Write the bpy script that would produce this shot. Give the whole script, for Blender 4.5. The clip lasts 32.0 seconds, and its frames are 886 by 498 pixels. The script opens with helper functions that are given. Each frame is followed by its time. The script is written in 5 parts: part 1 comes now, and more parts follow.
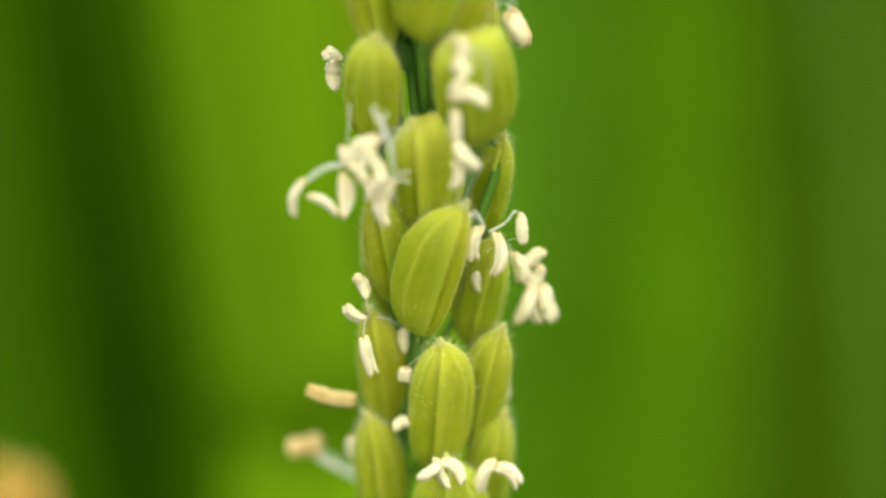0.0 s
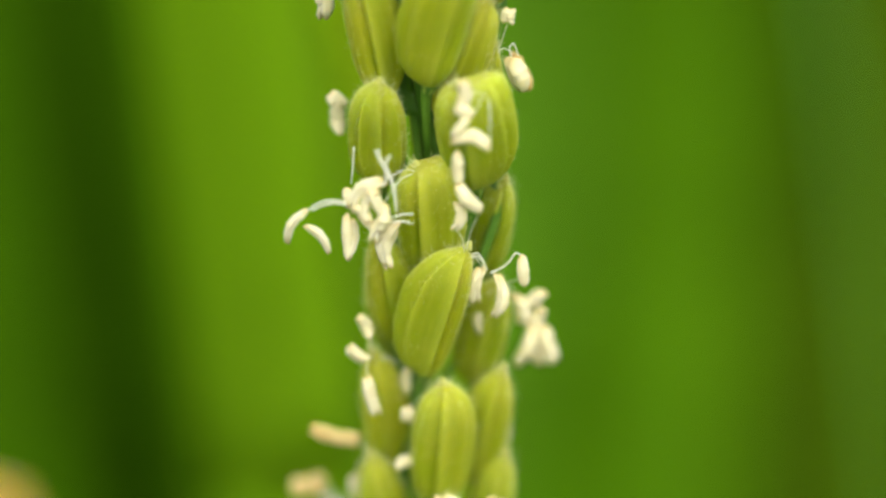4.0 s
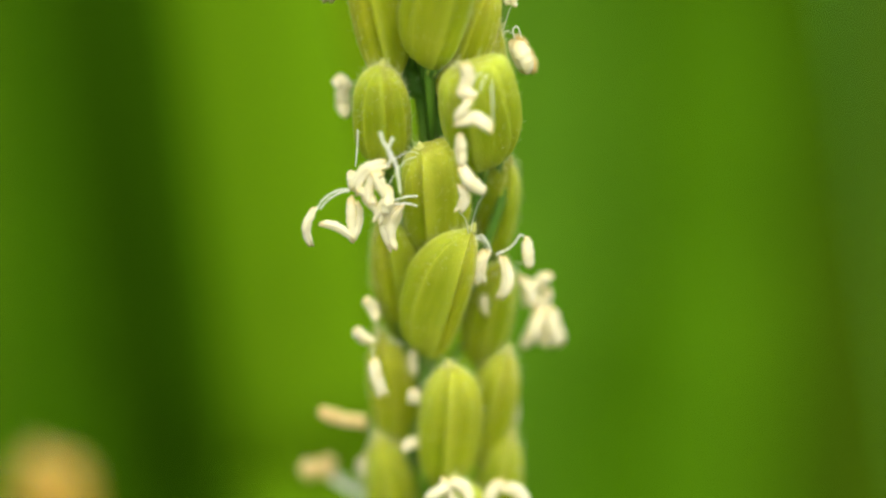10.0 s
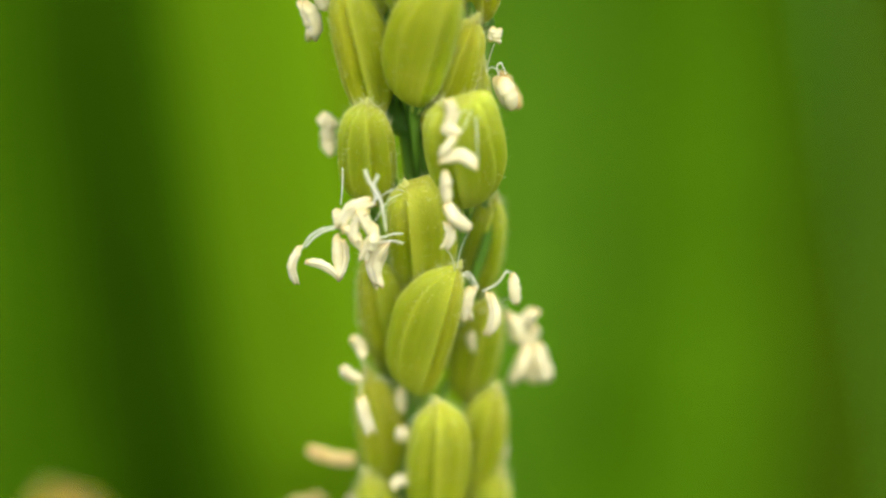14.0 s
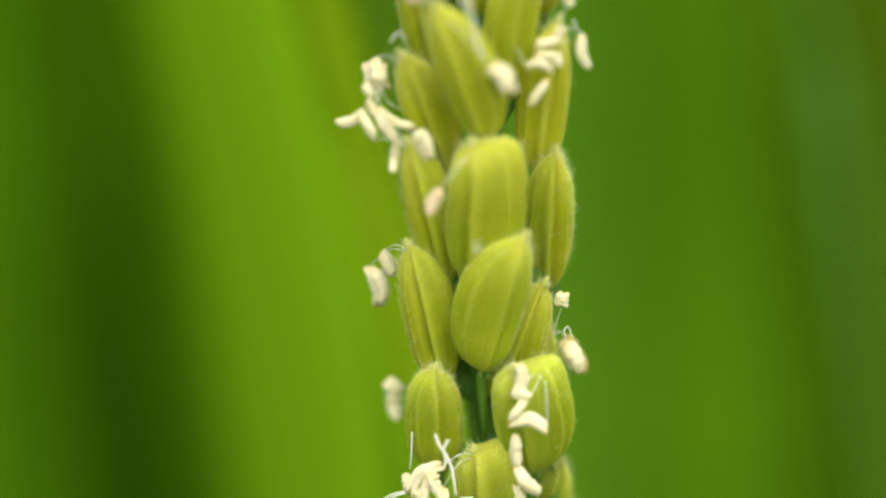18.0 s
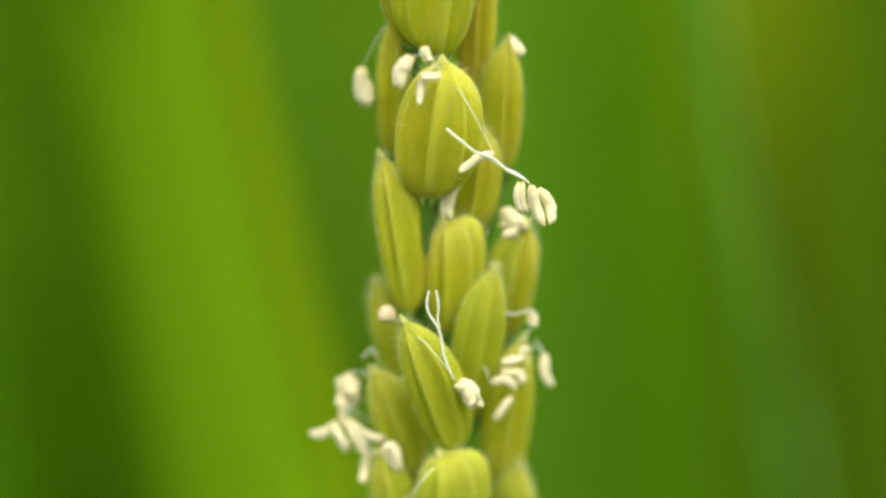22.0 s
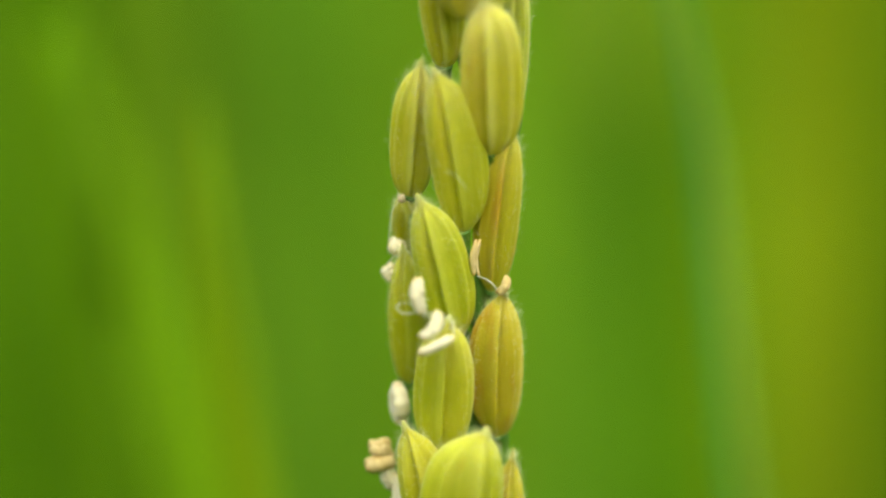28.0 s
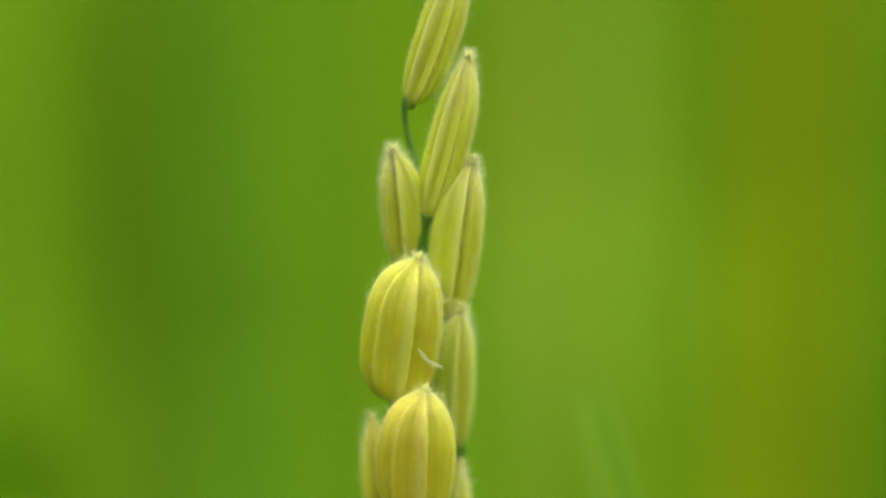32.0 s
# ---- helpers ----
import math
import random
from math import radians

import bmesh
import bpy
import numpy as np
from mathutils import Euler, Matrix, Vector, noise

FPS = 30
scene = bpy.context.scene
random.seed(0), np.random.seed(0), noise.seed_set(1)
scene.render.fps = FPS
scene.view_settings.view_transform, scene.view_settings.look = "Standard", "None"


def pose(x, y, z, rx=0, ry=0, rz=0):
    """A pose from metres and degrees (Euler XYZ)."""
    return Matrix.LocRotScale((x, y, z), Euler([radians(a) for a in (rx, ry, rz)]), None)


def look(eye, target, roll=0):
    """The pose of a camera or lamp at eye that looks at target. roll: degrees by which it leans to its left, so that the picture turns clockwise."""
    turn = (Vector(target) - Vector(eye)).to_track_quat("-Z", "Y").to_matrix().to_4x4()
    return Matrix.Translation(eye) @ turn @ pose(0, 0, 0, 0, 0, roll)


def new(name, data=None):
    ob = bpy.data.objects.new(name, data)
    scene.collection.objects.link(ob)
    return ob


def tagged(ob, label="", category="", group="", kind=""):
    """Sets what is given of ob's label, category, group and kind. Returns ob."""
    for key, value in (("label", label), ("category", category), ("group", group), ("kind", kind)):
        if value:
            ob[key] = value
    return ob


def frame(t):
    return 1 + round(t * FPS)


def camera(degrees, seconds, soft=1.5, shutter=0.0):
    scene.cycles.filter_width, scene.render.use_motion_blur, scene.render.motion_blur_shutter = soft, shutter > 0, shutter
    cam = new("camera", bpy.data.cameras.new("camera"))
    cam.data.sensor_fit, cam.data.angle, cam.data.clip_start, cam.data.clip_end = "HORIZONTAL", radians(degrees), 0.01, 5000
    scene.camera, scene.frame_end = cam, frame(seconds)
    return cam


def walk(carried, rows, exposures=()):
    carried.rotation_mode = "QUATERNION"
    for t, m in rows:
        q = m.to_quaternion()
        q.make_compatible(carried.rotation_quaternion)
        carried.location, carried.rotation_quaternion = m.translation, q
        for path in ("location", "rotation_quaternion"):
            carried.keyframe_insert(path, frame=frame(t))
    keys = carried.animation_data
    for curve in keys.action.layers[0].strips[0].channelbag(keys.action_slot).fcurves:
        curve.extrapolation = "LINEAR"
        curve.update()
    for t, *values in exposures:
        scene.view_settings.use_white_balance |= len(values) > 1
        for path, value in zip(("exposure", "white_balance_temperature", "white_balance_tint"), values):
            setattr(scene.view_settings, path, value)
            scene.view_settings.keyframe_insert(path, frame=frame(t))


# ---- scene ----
# A flowering rice panicle in a paddy. Distances of the plant in millimetres, turned to metres by MM.
MM = 0.001


def view(x, y, z, pan, tilt, roll):
    """The camera's pose: place in millimetres, turn in degrees."""
    return pose(x * MM, y * MM, z * MM) @ pose(0, 0, 0, 90 + tilt, 0, -pan) @ pose(0, 0, 0, 0, 0, -roll)


cam = camera(14.0, 32.0, soft=2.3)
cam.data.dof.use_dof = True
cam.data.dof.focus_distance = 0.180
cam.data.dof.aperture_fstop = 9.8
walk(cam, [
    (0, view(-0.86, -168.30, 1000.32, 0.648, -21.984, -0.744)),
    (0.5, view(-2.76, -167.91, 1000.24, 0.392, -21.853, -0.209)),
    (1, view(-1.95, -170.83, 1000.41, 0.764, -21.562, -0.744)),
    (1.5, view(-2.22, -172.97, 1000.45, 0.418, -21.482, -1.904)),
    (2, view(-2.49, -172.03, 1000.41, 0.506, -21.397, -1.030)),
    (2.5, view(-1.65, -172.83, 1000.47, 0.535, -21.233, -1.474)),
    (3, view(-1.19, -173.95, 1000.55, 0.497, -20.651, -1.361)),
    (3.5, view(-1.00, -172.46, 1000.38, 0.576, -20.809, -1.220)),
    (5.5, view(1.55, -170.09, 1000.13, 0.419, -21.300, 0.347)),
    (6, view(3.61, -167.92, 999.94, 0.054, -21.521, -0.367)),
    (6.5, view(2.01, -166.17, 999.76, -0.400, -21.268, 0.225)),
    (7, view(1.81, -164.19, 999.64, -0.392, -22.474, 0.567)),
    (7.5, view(1.60, -163.25, 999.41, -0.374, -22.311, 0.638)),
    (8, view(1.53, -164.98, 999.42, -0.308, -22.087, 0.423)),
    (8.5, view(1.79, -167.20, 999.55, -0.309, -21.357, 0.310)),
    (9, view(1.19, -169.24, 999.59, -0.233, -21.078, 1.085)),
    (9.5, view(1.77, -168.20, 999.52, -0.213, -21.654, 0.718)),
    (10, view(2.13, -172.27, 999.80, -0.505, -20.996, -0.302)),
    (10.5, view(1.79, -172.11, 999.86, -0.526, -20.848, 0.767)),
    (11, view(1.73, -171.92, 999.93, -0.678, -20.685, 0.660)),
    (11.5, view(2.42, -170.63, 1000.00, -0.577, -21.547, 0.583)),
    (12, view(2.41, -171.24, 1000.06, -0.499, -21.211, 1.181)),
    (12.5, view(2.52, -172.12, 1000.10, -0.478, -21.213, 0.731)),
    (13, view(1.47, -170.49, 999.96, -0.116, -21.347, 1.214)),
    (13.5, view(2.56, -172.41, 999.93, -0.355, -20.978, 0.303)),
    (15.5, view(0.53, -170.81, 999.57, -0.566, -19.079, 0.376)),
    (16, view(-0.78, -170.84, 999.42, 0.017, -18.600, -0.372)),
    (16.5, view(-0.92, -170.02, 999.46, 0.377, -17.718, -0.253)),
    (17, view(-2.33, -174.42, 1000.04, 0.775, -16.577, -0.247)),
    (17.5, view(-3.57, -175.48, 1000.34, 1.046, -16.081, -0.165)),
    (18, view(-2.79, -173.18, 1000.14, 0.265, -16.218, 0.426)),
    (18.5, view(-1.88, -173.45, 1000.09, 0.102, -15.290, 0.475)),
    (19, view(-1.89, -175.95, 1000.20, 0.196, -14.359, -0.035)),
    (19.5, view(-0.61, -176.62, 1000.22, 0.050, -13.707, -0.183)),
    (20, view(0.13, -175.00, 1000.08, -0.251, -13.132, 0.456)),
    (20.5, view(1.18, -175.77, 1000.00, -0.228, -12.607, 0.380)),
    (21, view(0.95, -177.50, 999.96, -0.094, -11.903, 0.071)),
    (21.5, view(-0.48, -180.49, 1000.03, 0.335, -11.052, -0.130)),
    (22, view(-1.93, -182.21, 999.98, 0.475, -10.513, -0.527)),
    (22.5, view(-2.11, -183.74, 999.94, 0.494, -10.416, -0.125)),
    (23, view(-1.46, -183.24, 999.95, 0.230, -10.109, 0.037)),
    (23.5, view(-0.19, -181.38, 999.95, -0.046, -9.481, -0.047)),
    (24, view(0.51, -181.68, 999.99, -0.035, -8.264, 0.048)),
    (24.5, view(0.11, -183.56, 1000.01, -0.073, -7.571, -0.547)),
    (25, view(0.50, -183.57, 999.96, -0.130, -8.101, -0.054)),
    (25.5, view(0.33, -183.21, 999.85, -0.231, -6.681, -0.226)),
    (27.5, view(-0.19, -181.26, 999.70, -0.578, -3.516, 0.077)),
    (28, view(-0.00, -181.43, 1000.00, -0.578, -2.324, 0.359)),
    (28.5, view(-0.35, -183.36, 1000.26, -0.436, -1.142, 0.313)),
    (29, view(-0.72, -185.03, 1000.23, -0.124, -0.293, 0.121)),
    (29.5, view(-0.31, -183.89, 1000.14, -0.072, 0.439, 0.131)),
    (30, view(-0.74, -186.62, 1000.11, -0.173, 1.283, -0.167)),
    (30.5, view(-0.50, -187.58, 1000.08, -0.051, 3.033, -0.545)),
    (31, view(-0.89, -186.25, 1000.05, -0.252, 4.003, -0.229)),
    (31.5, view(-0.14, -187.48, 1000.05, 0.053, 5.238, -0.394)),
    (32, view(0.77, -187.64, 1000.05, 0.110, 5.574, 0.254)),
], exposures=((0.0, 0.27, 6800, 5), (17.0, 0.29, 6800, 5), (22.0, 0.24, 6800, 5), (28.0, 0.30, 6800, 5), (32.0, 0.27, 6800, 5)))

# ---- light: bright overcast sky ----
world = bpy.data.worlds.new("sky")
scene.world = world
world.use_nodes = True
wn = world.node_tree.nodes
sky = wn.new("ShaderNodeTexSky")
sky.sky_type = "NISHITA"
sky.sun_disc = False
sky.sun_elevation = radians(52)
sky.sun_rotation = radians(169)
sky.dust_density = 3.0
wn["Background"].inputs["Strength"].default_value = 0.14
world.node_tree.links.new(sky.outputs["Color"], wn["Background"].inputs["Color"])
sun = new("sun", bpy.data.lights.new("sun", "SUN"))
sun.data.energy = 3.42
sun.data.angle = radians(125)
sun.data.color = (1.0, 0.94, 0.78)
sun.matrix_world = look((0.18, -0.90, 2.08), (0, 0, 0.95))


# ---- materials ----
def material(name):
    m = bpy.data.materials.new(name)
    m.use_nodes = True
    return m, m.node_tree.nodes, m.node_tree.links, m.node_tree.nodes["Principled BSDF"]


def ramp(nodes, stops):
    r = nodes.new("ShaderNodeValToRGB")
    els = r.color_ramp.elements
    while len(els) < len(stops):
        els.new(0.5)
    for e, (p, c) in zip(els, stops):
        e.position, e.color = p, (*c, 1)
    return r


def hull_material(name, low, high, vein, stain, amount):
    """Rice hull: lengthwise veins over a mottled green to straw skin, fine pimply relief."""
    m, n, l, p = material(name)
    uv = n.new("ShaderNodeUVMap")
    sep = n.new("ShaderNodeSeparateXYZ")
    l.new(uv.outputs["UV"], sep.inputs[0])
    obj = n.new("ShaderNodeTexCoord")
    info = n.new("ShaderNodeObjectInfo")
    mott = n.new("ShaderNodeTexNoise")
    mott.inputs["Scale"].default_value = 420
    mott.inputs["Detail"].default_value = 4
    l.new(obj.outputs["Object"], mott.inputs["Vector"])
    skin = ramp(n, ((0.3, low), (0.72, high)))
    # fine fibres along the hull
    along = n.new("ShaderNodeMapping")
    along.inputs["Scale"].default_value = (2400, 2400, 170)
    l.new(obj.outputs["Object"], along.inputs["Vector"])
    fibre = n.new("ShaderNodeTexNoise")
    fibre.inputs["Scale"].default_value = 1.0
    fibre.inputs["Detail"].default_value = 3
    l.new(along.outputs["Vector"], fibre.inputs["Vector"])
    tex = n.new("ShaderNodeMix")
    tex.inputs["Factor"].default_value = 0.45
    l.new(mott.outputs["Fac"], tex.inputs["A"])
    l.new(fibre.outputs["Fac"], tex.inputs["B"])
    l.new(tex.outputs["Result"], skin.inputs[0])
    # tip and base ripen first
    ends = n.new("ShaderNodeMapRange")
    ends.inputs["From Min"].default_value, ends.inputs["From Max"].default_value = 0.62, 1.0
    l.new(sep.outputs["Y"], ends.inputs["Value"])
    mixt = n.new("ShaderNodeMix")
    mixt.data_type = "RGBA"
    mixt.inputs["B"].default_value = (*vein, 1)
    scl = n.new("ShaderNodeMath")
    scl.operation = "MULTIPLY"
    scl.inputs[1].default_value = 0.45
    l.new(ends.outputs["Result"], scl.inputs[0])
    l.new(scl.outputs[0], mixt.inputs["Factor"])
    l.new(skin.outputs["Color"], mixt.inputs["A"])
    # veins run along the hull
    vr = ramp(n, ((0.15, (0, 0, 0)), (0.95, (1, 1, 1))))
    l.new(sep.outputs["X"], vr.inputs[0])
    sc2 = n.new("ShaderNodeMath")
    sc2.operation = "MULTIPLY"
    sc2.inputs[1].default_value = 0.38
    l.new(vr.outputs["Color"], sc2.inputs[0])
    mixv = n.new("ShaderNodeMix")
    mixv.data_type = "RGBA"
    mixv.inputs["B"].default_value = (*vein, 1)
    l.new(sc2.outputs[0], mixv.inputs["Factor"])
    l.new(mixt.outputs["Result"], mixv.inputs["A"])
    # brown flecks
    fleck = n.new("ShaderNodeTexNoise")
    fleck.inputs["Scale"].default_value = 700
    fleck.inputs["Detail"].default_value = 3
    add = n.new("ShaderNodeVectorMath")
    l.new(obj.outputs["Object"], add.inputs[0])
    l.new(info.outputs["Random"], add.inputs[1])
    streak = n.new("ShaderNodeMapping")
    streak.inputs["Scale"].default_value = (1, 1, 0.3)
    l.new(add.outputs[0], streak.inputs["Vector"])
    l.new(streak.outputs["Vector"], fleck.inputs["Vector"])
    fr = ramp(n, ((0.66 - amount, (0, 0, 0)), (0.82 - amount, (1, 1, 1))))
    l.new(fleck.outputs["Fac"], fr.inputs[0])
    sc3 = n.new("ShaderNodeMath")
    sc3.operation = "MULTIPLY"
    sc3.inputs[1].default_value = 0.6
    l.new(fr.outputs["Color"], sc3.inputs[0])
    mixs = n.new("ShaderNodeMix")
    mixs.data_type = "RGBA"
    mixs.inputs["B"].default_value = (*stain, 1)
    l.new(sc3.outputs[0], mixs.inputs["Factor"])
    l.new(mixv.outputs["Result"], mixs.inputs["A"])
    # tiny pale warts in places
    wart = n.new("ShaderNodeTexVoronoi")
    wart.inputs["Scale"].default_value = 3600
    l.new(add.outputs[0], wart.inputs["Vector"])
    wr = ramp(n, ((0.10, (1, 1, 1)), (0.22, (0, 0, 0))))
    l.new(wart.outputs["Distance"], wr.inputs[0])
    gate = ramp(n, ((0.48, (0, 0, 0)), (0.60, (0.75, 0.75, 0.75))))
    l.new(mott.outputs["Fac"], gate.inputs[0])
    both = n.new("ShaderNodeMath")
    both.operation = "MULTIPLY"
    l.new(wr.outputs["Color"], both.inputs[0])
    l.new(gate.outputs["Color"], both.inputs[1])
    mixw = n.new("ShaderNodeMix")
    mixw.data_type = "RGBA"
    mixw.inputs["B"].default_value = (0.88, 0.87, 0.28, 1)
    l.new(both.outputs[0], mixw.inputs["Factor"])
    l.new(mixs.outputs["Result"], mixw.inputs["A"])
    hue = n.new("ShaderNodeHueSaturation")
    shift = n.new("ShaderNodeMapRange")
    shift.inputs["To Min"].default_value, shift.inputs["To Max"].default_value = 0.485, 0.508
    l.new(info.outputs["Random"], shift.inputs["Value"])
    l.new(shift.outputs["Result"], hue.inputs["Hue"])
    l.new(mixw.outputs["Result"], hue.inputs["Color"])
    l.new(hue.outputs["Color"], p.inputs["Base Color"])
    grain = n.new("ShaderNodeTexVoronoi")
    grain.inputs["Scale"].default_value = 7000
    l.new(obj.outputs["Object"], grain.inputs["Vector"])
    bump = n.new("ShaderNodeBump")
    bump.inputs["Strength"].default_value = 0.3
    bump.inputs["Distance"].default_value = 0.00007
    rough = n.new("ShaderNodeMath")
    l.new(grain.outputs["Distance"], rough.inputs[0])
    l.new(fibre.outputs["Fac"], rough.inputs[1])
    l.new(rough.outputs[0], bump.inputs["Height"])
    l.new(bump.outputs["Normal"], p.inputs["Normal"])
    p.inputs["Roughness"].default_value = 0.5
    p.inputs["Subsurface Weight"].default_value = 0.75
    p.inputs["Subsurface Radius"].default_value = (0.9, 1.0, 0.12)
    p.inputs["Subsurface Scale"].default_value = 0.00035
    p.inputs["Specular IOR Level"].default_value = 0.06
    # a down of short hairs catches light at the rims
    p.inputs["Sheen Weight"].default_value = 0.16
    p.inputs["Sheen Roughness"].default_value = 0.45
    p.inputs["Sheen Tint"].default_value = (0.80, 0.86, 0.25, 1)
    return m


HULLS = {
    "green": hull_material("green_hull", (0.260, 0.365, 0.013), (0.440, 0.500, 0.034), (0.645, 0.700, 0.120), (0.52, 0.44, 0.05), -0.02),
    "lime": hull_material("lime_hull", (0.370, 0.440, 0.016), (0.579, 0.590, 0.042), (0.749, 0.760, 0.160), (0.54, 0.40, 0.04), 0.01),
    "yellow": hull_material("straw_green_hull", (0.492, 0.517, 0.025), (0.728, 0.689, 0.076), (0.882, 0.869, 0.276), (0.52, 0.33, 0.03), 0.07),
    "brown": hull_material("browned_hull", (0.441, 0.430, 0.019), (0.640, 0.570, 0.046), (0.791, 0.730, 0.144), (0.50, 0.28, 0.03), 0.12),
    "straw": hull_material("pale_straw_hull", (0.490, 0.610, 0.040), (0.700, 0.800, 0.110), (0.900, 0.900, 0.400), (0.62, 0.44, 0.05), 0.03),
    "gold": hull_material("golden_hull", (0.57, 0.36, 0.05), (0.68, 0.45, 0.09), (0.84, 0.62, 0.22), (0.60, 0.32, 0.04), 0.0),
}


def plain_material(name, low, high, scale, rough, sub=0.0, bump_size=0.0):
    m, n, l, p = material(name)
    tc = n.new("ShaderNodeTexCoord")
    no = n.new("ShaderNodeTexNoise")
    no.inputs["Scale"].default_value = scale
    no.inputs["Detail"].default_value = 5
    l.new(tc.outputs["Object"], no.inputs["Vector"])
    r = ramp(n, ((0.3, low), (0.7, high)))
    l.new(no.outputs["Fac"], r.inputs[0])
    l.new(r.outputs["Color"], p.inputs["Base Color"])
    p.inputs["Roughness"].default_value = rough
    if sub:
        p.inputs["Subsurface Weight"].default_value = sub
        p.inputs["Subsurface Radius"].default_value = (1, 0.9, 0.5)
        p.inputs["Subsurface Scale"].default_value = 0.0004
    if bump_size:
        b = n.new("ShaderNodeBump")
        b.inputs["Strength"].default_value = 0.4
        b.inputs["Distance"].default_value = bump_size
        l.new(no.outputs["Fac"], b.inputs["Height"])
        l.new(b.outputs["Normal"], p.inputs["Normal"])
    return m


def pollen_material(name, low, high, tip):
    """A pollen sac: chalky skin that browns at both ends."""
    m = plain_material(name, low, high, 1500, 0.7, 0.3, 0.00004)
    n, l = m.node_tree.nodes, m.node_tree.links
    p = n["Principled BSDF"]
    skin = p.inputs["Base Color"].links[0].from_socket
    tc = n.new("ShaderNodeTexCoord")
    sep = n.new("ShaderNodeSeparateXYZ")
    l.new(tc.outputs["Generated"], sep.inputs[0])
    ends = ramp(n, ((0.0, (1, 1, 1)), (0.16, (0, 0, 0)), (0.88, (0, 0, 0)), (1.0, (1, 1, 1))))
    l.new(sep.outputs["Z"], ends.inputs[0])
    soft = n.new("ShaderNodeMath")
    soft.operation = "MULTIPLY"
    soft.inputs[1].default_value = 0.55
    l.new(ends.outputs["Color"], soft.inputs[0])
    mix = n.new("ShaderNodeMix")
    mix.data_type = "RGBA"
    mix.inputs["B"].default_value = (*tip, 1)
    l.new(soft.outputs[0], mix.inputs["Factor"])
    l.new(skin, mix.inputs["A"])
    l.new(mix.outputs["Result"], p.inputs["Base Color"])
    return m


ANTHERS = {
    "cream": pollen_material("cream_pollen_sac", (0.82, 0.74, 0.43), (0.93, 0.88, 0.61), (0.74, 0.50, 0.15)),
    "tan": pollen_material("dried_pollen_sac", (0.62, 0.46, 0.16), (0.78, 0.64, 0.30), (0.55, 0.34, 0.10)),
    "pink": pollen_material("buff_pollen_sac", (0.74, 0.58, 0.36), (0.84, 0.70, 0.50), (0.66, 0.42, 0.20)),
}
thread_mat = plain_material("pale_thread", (0.82, 0.86, 0.64), (0.93, 0.94, 0.80), 900, 0.4, 0.3)
hair_mat = plain_material("pale_hair", (0.84, 0.87, 0.42), (0.94, 0.94, 0.62), 900, 0.4)
tip_mat = plain_material("straw_point", (0.52, 0.56, 0.12), (0.68, 0.68, 0.24), 1200, 0.6, 0.2)
stalk_mat = plain_material("green_stalk", (0.05, 0.16, 0.012), (0.13, 0.28, 0.03), 600, 0.5, 0.15, 0.00005)
glume_mat = plain_material("glume_green", (0.16, 0.30, 0.03), (0.36, 0.46, 0.08), 900, 0.5, 0.2)


def leaf_material(name, low, high, glow):
    """Rice leaf: parallel veins, light passing through the blade."""
    m, n, l, p = material(name)
    uv = n.new("ShaderNodeUVMap")
    mp = n.new("ShaderNodeMapping")
    mp.inputs["Scale"].default_value = (30, 0.5, 1)
    l.new(uv.outputs["UV"], mp.inputs["Vector"])
    no = n.new("ShaderNodeTexNoise")
    no.inputs["Scale"].default_value = 1.0
    no.inputs["Detail"].default_value = 5
    l.new(mp.outputs["Vector"], no.inputs["Vector"])
    r = ramp(n, ((0.3, low), (0.72, high)))
    l.new(no.outputs["Fac"], r.inputs[0])
    info = n.new("ShaderNodeNewGeometry")
    hue = n.new("ShaderNodeHueSaturation")
    mr = n.new("ShaderNodeMapRange")
    mr.inputs["To Min"].default_value, mr.inputs["To Max"].default_value = 0.75, 1.2
    l.new(info.outputs["Random Per Island"], mr.inputs["Value"])
    l.new(mr.outputs["Result"], hue.inputs["Value"])
    l.new(r.outputs["Color"], hue.inputs["Color"])
    l.new(hue.outputs["Color"], p.inputs["Base Color"])
    p.inputs["Roughness"].default_value = 0.7
    p.inputs["Specular IOR Level"].default_value = 0.0
    tr = n.new("ShaderNodeBsdfTranslucent")
    l.new(hue.outputs["Color"], tr.inputs["Color"])
    mix = n.new("ShaderNodeMixShader")
    mix.inputs[0].default_value = glow
    l.new(p.outputs[0], mix.inputs[1])
    l.new(tr.outputs[0], mix.inputs[2])
    l.new(mix.outputs[0], n["Material Output"].inputs["Surface"])
    return m


